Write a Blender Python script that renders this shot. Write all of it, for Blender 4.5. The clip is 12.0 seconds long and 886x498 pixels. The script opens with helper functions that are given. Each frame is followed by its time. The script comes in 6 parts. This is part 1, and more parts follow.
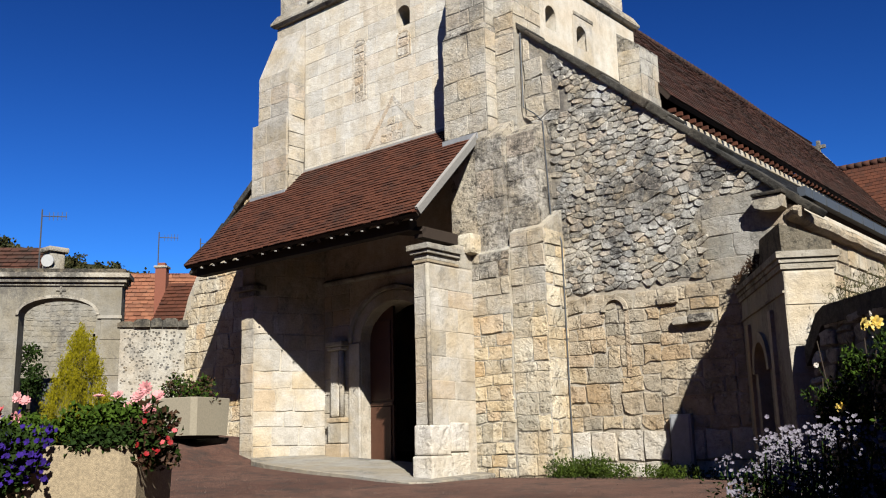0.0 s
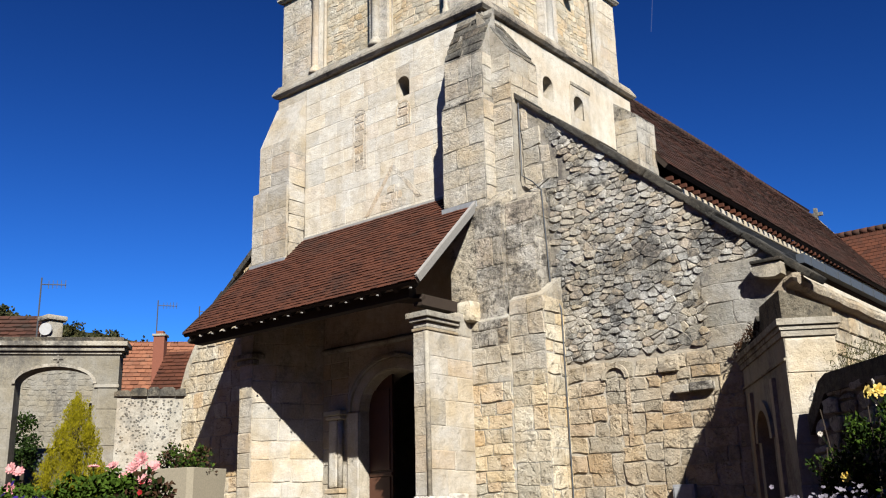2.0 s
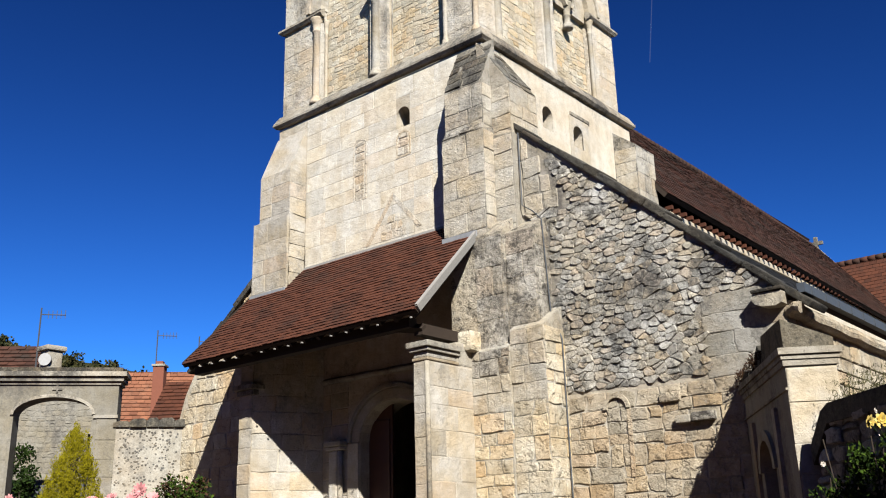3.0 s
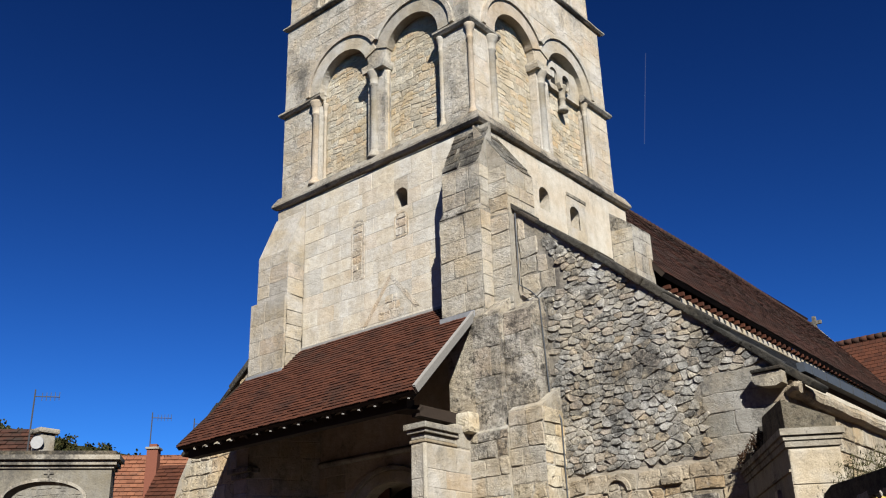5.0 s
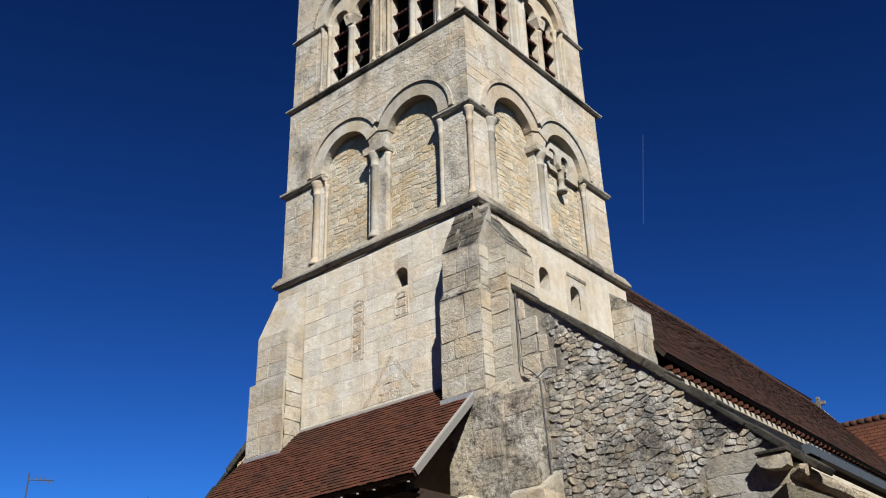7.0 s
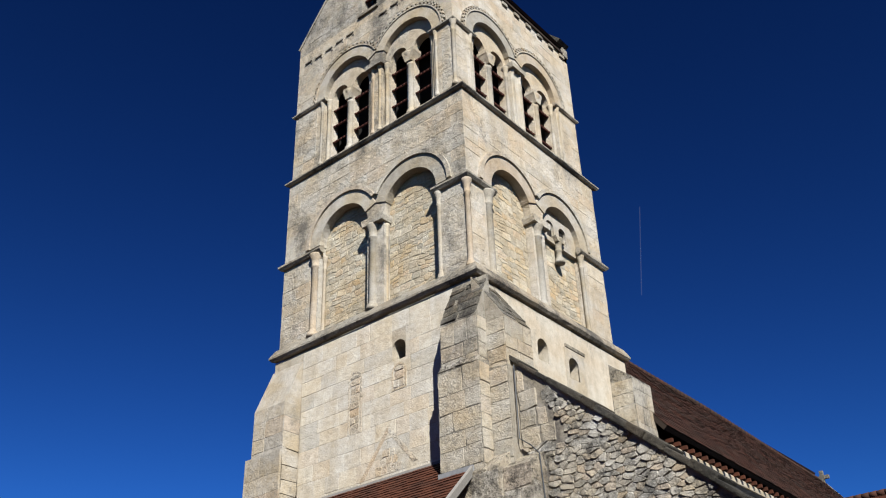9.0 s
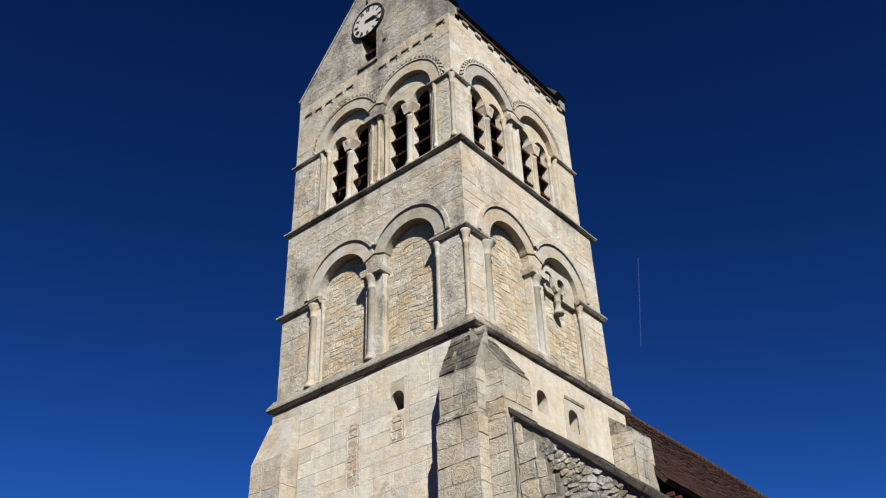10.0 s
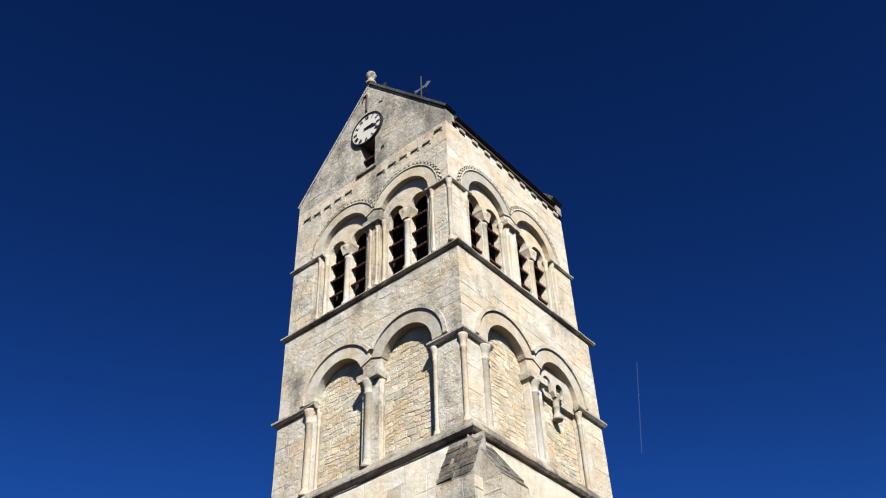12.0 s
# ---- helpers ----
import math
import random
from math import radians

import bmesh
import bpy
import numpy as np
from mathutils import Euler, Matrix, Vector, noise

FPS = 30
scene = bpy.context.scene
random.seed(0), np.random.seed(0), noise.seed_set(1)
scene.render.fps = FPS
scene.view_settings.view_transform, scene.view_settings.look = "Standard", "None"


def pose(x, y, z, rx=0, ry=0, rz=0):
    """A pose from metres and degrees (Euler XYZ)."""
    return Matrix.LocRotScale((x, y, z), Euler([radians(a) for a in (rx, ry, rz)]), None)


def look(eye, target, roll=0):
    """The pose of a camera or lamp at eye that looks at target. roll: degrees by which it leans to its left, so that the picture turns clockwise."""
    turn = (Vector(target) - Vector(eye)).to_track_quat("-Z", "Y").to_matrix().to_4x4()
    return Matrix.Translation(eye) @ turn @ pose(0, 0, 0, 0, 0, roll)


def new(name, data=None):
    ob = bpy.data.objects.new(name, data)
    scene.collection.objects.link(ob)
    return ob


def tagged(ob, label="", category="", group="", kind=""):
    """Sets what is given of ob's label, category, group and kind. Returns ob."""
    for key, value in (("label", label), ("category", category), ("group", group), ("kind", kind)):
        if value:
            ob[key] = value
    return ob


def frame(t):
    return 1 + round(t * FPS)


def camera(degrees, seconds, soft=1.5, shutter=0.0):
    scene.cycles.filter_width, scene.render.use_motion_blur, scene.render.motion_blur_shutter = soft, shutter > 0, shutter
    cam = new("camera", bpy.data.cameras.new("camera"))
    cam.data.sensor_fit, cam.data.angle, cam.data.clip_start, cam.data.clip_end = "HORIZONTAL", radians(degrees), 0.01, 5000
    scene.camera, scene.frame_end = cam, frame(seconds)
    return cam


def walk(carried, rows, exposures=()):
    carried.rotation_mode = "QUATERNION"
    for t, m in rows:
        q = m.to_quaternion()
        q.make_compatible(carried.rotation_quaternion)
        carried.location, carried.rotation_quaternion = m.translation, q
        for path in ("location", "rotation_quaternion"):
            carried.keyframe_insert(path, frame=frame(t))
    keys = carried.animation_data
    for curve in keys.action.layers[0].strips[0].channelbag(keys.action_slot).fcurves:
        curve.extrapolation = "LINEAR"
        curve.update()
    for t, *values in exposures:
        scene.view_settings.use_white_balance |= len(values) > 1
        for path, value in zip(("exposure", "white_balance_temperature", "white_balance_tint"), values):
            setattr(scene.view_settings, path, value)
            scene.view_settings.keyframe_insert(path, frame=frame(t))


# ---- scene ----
# X runs south along the west front, Y east into the church, z up; the tower's south-west corner is the origin.
EYE = (10.82, -14.38, 1.40)
cam = camera(50.05, 12.0, soft=1.1)
# seconds, yaw, pitch, roll
PATH = [
    (0.0, 40.12, 11.83, -1.38),
    (0.5, 40.12, 12.65, -1.44),
    (1.0, 40.05, 13.88, -1.55),
    (1.5, 39.98, 15.23, -1.49),
    (2.0, 39.98, 15.91, -1.5),
    (2.5, 39.98, 16.64, -1.57),
    (3.0, 39.95, 17.69, -1.59),
    (5.0, 39.65, 22.51, -1.82),
    (5.5, 39.6, 23.52, -1.83),
    (6.0, 39.62, 24.23, -1.91),
    (6.5, 39.56, 25.74, -1.88),
    (7.0, 39.49, 27.33, -1.93),
    (9.0, 39.18, 31.63, -2.11),
    (9.5, 39.08, 33.15, -2.16),
    (10.0, 38.95, 34.69, -2.19),
    (10.5, 38.81, 36.25, -2.24),
    (11.0, 38.65, 38.27, -2.38),
    (11.5, 38.55, 39.55, -2.45),
    (12.0, 38.43, 40.96, -2.51),
]
walk(cam, [(t, pose(*EYE, 90 + p, 0, y) @ pose(0, 0, 0, 0, 0, r)) for t, y, p, r in PATH],
     [(0.0, 1.54), (2.0, 1.63), (3.0, 1.64), (5.0, 1.36), (7.0, 1.30), (9.5, 1.30), (11.5, 1.54), (12.0, 1.70)])

# ---- light ----
SUN_AZ, SUN_EL = radians(52.5), radians(36)
to_sun = Vector((math.sin(SUN_AZ) * math.cos(SUN_EL), -math.cos(SUN_AZ) * math.cos(SUN_EL), math.sin(SUN_EL)))
world = bpy.data.worlds.new("sky")
scene.world = world
world.use_nodes = True
wt = world.node_tree
sky = wt.nodes.new("ShaderNodeTexSky")
sky.sky_type, sky.sun_disc = "NISHITA", False
sky.sun_elevation, sky.sun_rotation = SUN_EL, math.atan2(to_sun.x, to_sun.y)
sky.altitude, sky.air_density, sky.dust_density, sky.ozone_density = 0, 1.0, 0.0, 4.0
deep = wt.nodes.new("ShaderNodeGamma")
deep.inputs[1].default_value = 2.0
dim = wt.nodes.new("ShaderNodeVectorMath")
dim.operation = "MULTIPLY"
dim.inputs[1].default_value = (0.265, 0.365, 0.425)
wt.links.new(sky.outputs[0], dim.inputs[0])
wt.links.new(dim.outputs[0], deep.inputs[0])
wt.links.new(deep.outputs[0], wt.nodes["Background"].inputs[0])
wt.nodes["Background"].inputs[1].default_value = 0.0345
sun = new("sun", bpy.data.lights.new("sun", "SUN"))
sun.data.energy, sun.data.angle, sun.data.color = 5.0, radians(0.5), (1.0, 0.972, 0.925)
sun.matrix_world = look(to_sun * 60, (0, 0, 0))
scene.view_settings.exposure = 1.54



# ---- materials ----
class Mat:
    """A small builder of node materials on object coordinates."""

    def __init__(self, name, rough=0.85, metal=0.0):
        self.m = bpy.data.materials.new(name)
        self.m.use_nodes = True
        self.t = self.m.node_tree
        self.b = self.t.nodes["Principled BSDF"]
        self.b.inputs["Roughness"].default_value = rough
        self.b.inputs["Metallic"].default_value = metal
        self.b.inputs["Specular IOR Level"].default_value = 0.2 if rough > 0.7 else 0.45
        self.pos = self.node("ShaderNodeNewGeometry").outputs["Position"]

    def node(self, kind, **values):
        n = self.t.nodes.new(kind)
        for key, v in values.items():
            n.inputs[key].default_value = v
        return n

    def put(self, a, b):
        self.t.links.new(a, b)

    def noise(self, scale, detail=6.0, rough=0.6, squash=(1, 1, 1)):
        mp = self.node("ShaderNodeMapping")
        mp.inputs["Scale"].default_value = squash
        self.put(self.pos, mp.inputs["Vector"])
        n = self.node("ShaderNodeTexNoise", Scale=scale, Detail=detail, Roughness=rough)
        self.put(mp.outputs[0], n.inputs["Vector"])
        return n.outputs["Fac"]

    def ramp(self, fac, *stops):
        r = self.t.nodes.new("ShaderNodeValToRGB")
        e = r.color_ramp.elements
        while len(e) < len(stops):
            e.new(0.5)
        for k, (p, c) in enumerate(stops):
            e[k].position, e[k].color = p, (*c, 1) if len(c) == 3 else c
        self.put(fac, r.inputs[0])
        return r.outputs[0]

    def mix(self, fac, a, b, mode="MIX"):
        n = self.t.nodes.new("ShaderNodeMix")
        n.data_type, n.blend_type = "RGBA", mode
        for sock, v in ((n.inputs[0], fac), (n.inputs[6], a), (n.inputs[7], b)):
            if isinstance(v, (int, float)):
                sock.default_value = v
            elif isinstance(v, tuple):
                sock.default_value = (*v, 1)
            else:
                self.put(v, sock)
        return n.outputs[2]

    def math(self, op, a, b):
        n = self.t.nodes.new("ShaderNodeMath")
        n.operation = op
        for sock, v in zip(n.inputs, (a, b)):
            if isinstance(v, (int, float)):
                sock.default_value = v
            else:
                self.put(v, sock)
        return n.outputs[0]

    def colour(self, c):
        self.put(c, self.b.inputs["Base Color"])

    def bump(self, h, strength=0.4, distance=0.02):
        n = self.node("ShaderNodeBump", Strength=strength, Distance=distance)
        self.put(h, n.inputs["Height"])
        self.put(n.outputs[0], self.b.inputs["Normal"])

    def rand(self):
        """A random number that differs from object to object and from island to island."""
        a = self.node("ShaderNodeObjectInfo").outputs["Random"]
        b = self.node("ShaderNodeNewGeometry").outputs["Random Per Island"]
        n = self.t.nodes.new("ShaderNodeMath")
        n.operation = "ADD"
        self.put(a, n.inputs[0])
        self.put(b, n.inputs[1])
        f = self.t.nodes.new("ShaderNodeMath")
        f.operation = "FRACT"
        self.put(n.outputs[0], f.inputs[0])
        return f.outputs[0]


def stone_mat(name, light, warm, dark, lichen=0.45, spread=1.0, rough=0.9, pits=0.5, relief=0.03, crust=0.0, erode=0.12):
    """Limestone: two-tone beds, stone-to-stone hue, weathering crust, rain streaks, pits and eaten-out hollows."""
    m = Mat(name, rough)
    c = m.mix(m.ramp(m.noise(1.3, 5), (0.40, (0, 0, 0)), (0.62, (1, 1, 1))), light, warm)
    per = m.ramp(m.rand(), (0.0, (0.74, 0.76, 0.77)), (0.18, (0.90, 0.89, 0.87)), (0.38, (1.0, 1.0, 1.0)), (0.58, (1.15, 1.16, 1.17)), (0.76, (1.07, 0.99, 0.84)), (0.90, (1.05, 0.95, 0.87)), (1.0, (0.97, 0.83, 0.64)))
    c = m.mix(spread, c, per, "MULTIPLY")
    c = m.mix(0.55, c, m.ramp(m.noise(4.2, 9, 0.7), (0.32, (0.66, 0.63, 0.57)), (0.60, (1.07, 1.06, 1.04))), "MULTIPLY")
    grain = m.noise(30, 8, 0.75)
    c = m.mix(0.4, c, m.ramp(grain, (0.3, (0.55, 0.53, 0.5)), (0.56, (1.04, 1.04, 1.04))), "MULTIPLY")
    streak = m.noise(2.2, 6, 0.7, (1, 1, 0.12))
    c = m.mix(0.35, c, m.ramp(streak, (0.34, (0.62, 0.6, 0.56)), (0.55, (1, 1, 1))), "MULTIPLY")
    patch = m.math("ADD", m.math("MULTIPLY", m.noise(0.8, 10, 0.72, (1, 1, 0.6)), 0.72), m.math("MULTIPLY", m.noise(13, 6, 0.8), 0.28))
    edge = 0.5 + (0.5 - lichen) * 0.42
    c = m.mix(m.ramp(patch, (edge - 0.012, (0, 0, 0)), (edge + 0.085, (0.9, 0.9, 0.9))), c, dark)
    spots = m.noise(10, 9, 0.8)
    c = m.mix(m.ramp(spots, (0.585, (0, 0, 0)), (0.65, (pits, pits, pits))), c, dark)
    if crust:
        c = m.mix(m.ramp(m.noise(4.5, 12, 0.8), (0.50, (0, 0, 0)), (0.60, (crust, crust, crust))), c, tuple(v * 0.75 for v in dark))
        c = m.mix(m.ramp(m.noise(6.5, 12, 0.8), (0.56, (0, 0, 0)), (0.66, (0.55, 0.55, 0.55))), c, tuple(min(0.55, v * 1.3) for v in light))
    m.colour(c)
    hollow = m.ramp(m.noise(5.5, 7, 0.6), (0.36, (0, 0, 0)), (0.47, (1, 1, 1)))
    h = m.math("ADD", m.math("MULTIPLY", grain, 0.35), m.math("MULTIPLY", m.noise(8, 10, 0.72), 0.9))
    m.bump(m.math("ADD", h, m.math("MULTIPLY", hollow, erode)), 1.0, relief)
    return m.m


ASHLAR = stone_mat("cream_limestone", (0.288, 0.272, 0.239), (0.267, 0.229, 0.167), (0.128, 0.119, 0.0989), 0.36, 0.75, pits=0.3)
PALE_ASHLAR = stone_mat("pale_dressed_limestone", (0.385, 0.37, 0.33), (0.37, 0.335, 0.27), (0.19, 0.175, 0.145), 0.24, 0.5, pits=0.3, relief=0.02)
ASHLAR_GREY = stone_mat("weathered_limestone", (0.218, 0.211, 0.19), (0.212, 0.187, 0.144), (0.0661, 0.062, 0.0551), 0.43, 0.9, pits=0.6)
BUTTRESS = stone_mat("lichened_limestone", (0.31, 0.292, 0.255), (0.27, 0.235, 0.18), (0.040, 0.035, 0.030), 0.50, 0.7, pits=0.9, relief=0.08, crust=0.9, erode=0.3)
BUTTRESS_PALE = stone_mat("pale_buttress_limestone", (0.316, 0.299, 0.257), (0.295, 0.253, 0.184), (0.082, 0.0747, 0.0641), 0.42, 0.45, pits=0.5, relief=0.05, crust=0.22)
# lichened tops and copings; also the shade painted behind the belfry billets
LICHEN_SHADE = stone_mat("dark_lichen_and_shade_stone", (0.125, 0.119, 0.103), (0.10, 0.088, 0.068), (0.018, 0.017, 0.015), 0.55, 1.0, pits=0.8, relief=0.08, crust=0.7)
RUBBLE = stone_mat("grey_rubble_limestone", (0.315, 0.31, 0.288), (0.285, 0.26, 0.212), (0.048, 0.046, 0.043), 0.475, 0.9, pits=0.7, relief=0.06, crust=0.85)
TAN_BLOCK = stone_mat("tan_limestone", (0.335, 0.298, 0.232), (0.31, 0.25, 0.17), (0.12, 0.103, 0.08), 0.38, 0.8, pits=0.7, relief=0.07, crust=0.28, erode=0.55)
PALE_BLOCK = stone_mat("pale_foot_limestone", (0.395, 0.36, 0.285), (0.37, 0.30, 0.195), (0.16, 0.138, 0.105), 0.37, 1.0, pits=0.5, relief=0.06, crust=0.15, erode=0.55)
PALE_FOOT = stone_mat("bleached_limestone", (0.42, 0.40, 0.36), (0.39, 0.35, 0.28), (0.17, 0.155, 0.125), 0.30, 0.3, pits=0.4, relief=0.06, erode=0.3)
FAR_GREY = stone_mat("weathered_tower_limestone", (0.335, 0.318, 0.279), (0.318, 0.277, 0.212), (0.085, 0.078, 0.066), 0.47, 0.5, pits=0.65, relief=0.05, crust=0.12)
GABLE_STONE = stone_mat("grey_gable_limestone", (0.265, 0.253, 0.226), (0.25, 0.222, 0.175), (0.065, 0.060, 0.051), 0.53, 0.5, pits=0.75, relief=0.05, crust=0.3)
FAR_CREAM = stone_mat("cream_tower_limestone", (0.355, 0.331, 0.287), (0.333, 0.286, 0.215), (0.11, 0.10, 0.082), 0.37, 0.45, pits=0.5, relief=0.045)
GOLD_RUBBLE = stone_mat("golden_rubble", (0.35, 0.325, 0.265), (0.315, 0.265, 0.185), (0.14, 0.12, 0.09), 0.30, 0.9, pits=0.4, relief=0.04)
MOULD = stone_mat("weathered_moulding_stone", (0.235, 0.222, 0.19), (0.205, 0.18, 0.14), (0.045, 0.042, 0.037), 0.50, 0.4, pits=0.8, relief=0.04)
MORTAR = stone_mat("lime_mortar", (0.144, 0.132, 0.111), (0.128, 0.111, 0.0862), (0.0346, 0.0318, 0.0272), 0.48, 0.0)
WARM_MORTAR = stone_mat("pale_lime_joint", (0.31, 0.285, 0.235), (0.28, 0.24, 0.18), (0.0984, 0.0871, 0.0684), 0.40, 0.0)
RENDER = stone_mat("old_lime_render", (0.36, 0.335, 0.28), (0.34, 0.295, 0.225), (0.15, 0.135, 0.108), 0.33, 0.0, pits=0.4, relief=0.02)
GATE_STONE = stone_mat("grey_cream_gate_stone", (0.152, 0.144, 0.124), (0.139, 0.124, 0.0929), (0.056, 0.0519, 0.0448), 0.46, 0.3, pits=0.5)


def tile_mat(name, a, b, dark, moss=0.3):
    m = Mat(name, 0.9)
    c = m.ramp(m.rand(), (0.0, a), (0.5, b), (1.0, tuple(v * 0.7 for v in a)))
    c = m.mix(0.5, c, m.ramp(m.noise(14, 6), (0.3, (0.55, 0.5, 0.48)), (0.65, (1, 1, 1))), "MULTIPLY")
    c = m.mix(m.ramp(m.noise(1.3, 8, 0.65), (0.64 - moss * 0.4, (0, 0, 0)), (0.84 - moss * 0.4, (0.8, 0.8, 0.8))), c, dark)
    m.colour(c)
    m.bump(m.noise(30, 5), 0.4, 0.01)
    return m.m


TILE = tile_mat("brown_clay_tile", (0.047, 0.0150, 0.0070), (0.060, 0.0190, 0.0085), (0.017, 0.009, 0.006), 0.32)
OLD_TILE = tile_mat("old_mossy_clay_tile", (0.039, 0.01495, 0.0091), (0.052, 0.02015, 0.0117), (0.0195, 0.01495, 0.01105), 0.55)
ORANGE_TILE = tile_mat("orange_clay_tile", (0.1417, 0.05577, 0.03003), (0.1716, 0.0728, 0.03861), (0.0689, 0.03861, 0.02574), 0.3)


def plain(name, c, rough=0.7, metal=0.0, var=0.35, scale=12.0, bump=0.2):
    m = Mat(name, rough, metal)
    n = m.noise(scale, 6)
    m.colour(m.mix(var, c, m.ramp(n, (0.3, (0.45, 0.45, 0.45)), (0.65, (1.05, 1.05, 1.05))), "MULTIPLY"))
    if bump:
        m.bump(n, bump, 0.01)
    return m.m


LOUVRE = plain("red_brown_louvre", (0.0975, 0.03575, 0.0273), 0.8)
BLACKENED = stone_mat("blackened_coping_stone", (0.060, 0.057, 0.049), (0.048, 0.042, 0.033), (0.012, 0.0115, 0.010), 0.55, 0.8, pits=0.7, relief=0.06, crust=0.5)
OAK_DARK = plain("dark_oak", (0.01931, 0.01287, 0.00858), 0.8)
GREY_WOOD = plain("weathered_grey_wood", (0.12, 0.115, 0.105), 0.85, scale=25)
DOOR_WOOD = plain("red_brown_door_wood", (0.05148, 0.01931, 0.009425), 0.55, scale=6)
LEAD = plain("lead_flashing", (0.20, 0.205, 0.21), 0.6, 0.3)
ZINC = plain("zinc_sheet", (0.0429, 0.04719, 0.05148), 0.5, 0.3)
IRON = plain("dark_iron", (0.01287, 0.01202, 0.01118), 0.6, 0.5)
WHITE_EDGE = plain("white_mortar_verge", (0.19, 0.18, 0.165), 0.9)
# near-black that stands in for the shade inside openings
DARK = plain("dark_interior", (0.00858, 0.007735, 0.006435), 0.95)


# ---- mesh helpers ----
def part(name, bm, material, parent, label=""):
    me = bpy.data.meshes.new(name)
    bm.normal_update()
    bm.to_mesh(me)
    bm.free()
    me.materials.append(material)
    ob = new(name, me)
    ob.parent = parent
    if label:
        ob["label"] = label
    return ob


def thing(name, label, category, group="", kind="", at=(0, 0, 0)):
    ob = new(name)
    ob.location = at
    ob.empty_display_size = 0.2
    return tagged(ob, label, category, group, kind)


def box(bm, x0, x1, y0, y1, z0, z1):
    vs = [bm.verts.new((x, y, z)) for z in (z0, z1) for x, y in ((x0, y0), (x1, y0), (x1, y1), (x0, y1))]
    for f in ((0, 3, 2, 1), (4, 5, 6, 7), (0, 1, 5, 4), (1, 2, 6, 5), (2, 3, 7, 6), (3, 0, 4, 7)):
        bm.faces.new([vs[k] for k in f])
    return vs


def boxed(*dims, bevel=0.0):
    bm = bmesh.new()
    box(bm, *dims)
    if bevel:
        bmesh.ops.bevel(bm, geom=bm.edges[:], offset=bevel, segments=2, affect="EDGES", profile=0.6)
    return bm


def wall_frame(origin, u, n):
    """A wall's frame: u along it, z up, n out of it."""
    u, n = Vector(u).normalized(), Vector(n).normalized()
    m = Matrix((u, Vector((0, 0, 1)), n)).transposed().to_4x4()
    m.translation = origin
    return m


def W(y, x=0.0):
    return wall_frame((x, y, 0), (1, 0, 0), (0, -1, 0))


def S(x, y=0.0):
    return wall_frame((x, y, 0), (0, 1, 0), (1, 0, 0))


def slab(frame_m, outline, holes, back, front):
    """A plate in a wall's frame: outline and holes are (u, v) rings, back and front its depth along n."""
    bm = bmesh.new()
    edges = []
    for ring in (outline, *holes):
        vs = [bm.verts.new((u, v, back)) for u, v in ring]
        edges += [bm.edges.new((vs[k], vs[(k + 1) % len(vs)])) for k in range(len(vs))]
    bmesh.ops.triangle_fill(bm, use_beauty=True, use_dissolve=False, edges=edges)
    faces = bm.faces[:]
    ext = bmesh.ops.extrude_face_region(bm, geom=faces)
    bmesh.ops.translate(bm, vec=(0, 0, front - back), verts=[g for g in ext["geom"] if isinstance(g, bmesh.types.BMVert)])
    bmesh.ops.recalc_face_normals(bm, faces=bm.faces[:])
    bm.transform(frame_m)
    return bm


def arch_ring(uc, half, base, spring, steps=14, rise=1.0):
    """The ring of a round-arched opening."""
    pts = [(uc - half, base), (uc + half, base)]
    pts += [(uc + half * math.cos(a), spring + half * rise * math.sin(a)) for a in [math.pi * k / steps for k in range(steps + 1)]]
    return pts


def arch_band(frame_m, uc, spring, r0, r1, back, front, steps=18, a0=0.0, a1=math.pi, rise=1.0):
    """A round archivolt between two radii."""
    out = [(uc + r1 * math.cos(a0 + (a1 - a0) * k / steps), spring + rise * r1 * math.sin(a0 + (a1 - a0) * k / steps)) for k in range(steps + 1)]
    inn = [(uc + r0 * math.cos(a1 + (a0 - a1) * k / steps), spring + rise * r0 * math.sin(a1 + (a0 - a1) * k / steps)) for k in range(steps + 1)]
    return slab(frame_m, out + inn, [], back, front)


def lathe(profile, at, segments=14):
    """A turned upright shape: profile is (radius, height) from the bottom."""
    bm = bmesh.new()
    rings = []
    for r, h in profile:
        rings.append([bm.verts.new((at[0] + r * math.cos(2 * math.pi * k / segments), at[1] + r * math.sin(2 * math.pi * k / segments), at[2] + h)) for k in range(segments)])
    for a, b in zip(rings, rings[1:]):
        for k in range(segments):
            bm.faces.new((a[k], a[(k + 1) % segments], b[(k + 1) % segments], b[k]))
    bm.faces.new(rings[-1])
    bm.faces.new(rings[0][::-1])
    for f in bm.faces:
        f.smooth = True
    return bm


def tube(points, r, segments=8):
    """A round bar along points."""
    bm = bmesh.new()
    rings = []
    pts = [Vector(p) for p in points]
    for k, p in enumerate(pts):
        d = (pts[min(k + 1, len(pts) - 1)] - pts[max(k - 1, 0)]).normalized()
        a = d.cross(Vector((0, 0, 1)) if abs(d.z) < 0.9 else Vector((1, 0, 0))).normalized()
        b = d.cross(a)
        rings.append([bm.verts.new(p + r * (math.cos(t) * a + math.sin(t) * b)) for t in [2 * math.pi * j / segments for j in range(segments)]])
    for a, b in zip(rings, rings[1:]):
        for k in range(segments):
            bm.faces.new((a[k], a[(k + 1) % segments], b[(k + 1) % segments], b[k]))
    bm.faces.new(rings[0][::-1])
    bm.faces.new(rings[-1])
    bmesh.ops.recalc_face_normals(bm, faces=bm.faces[:])
    return bm


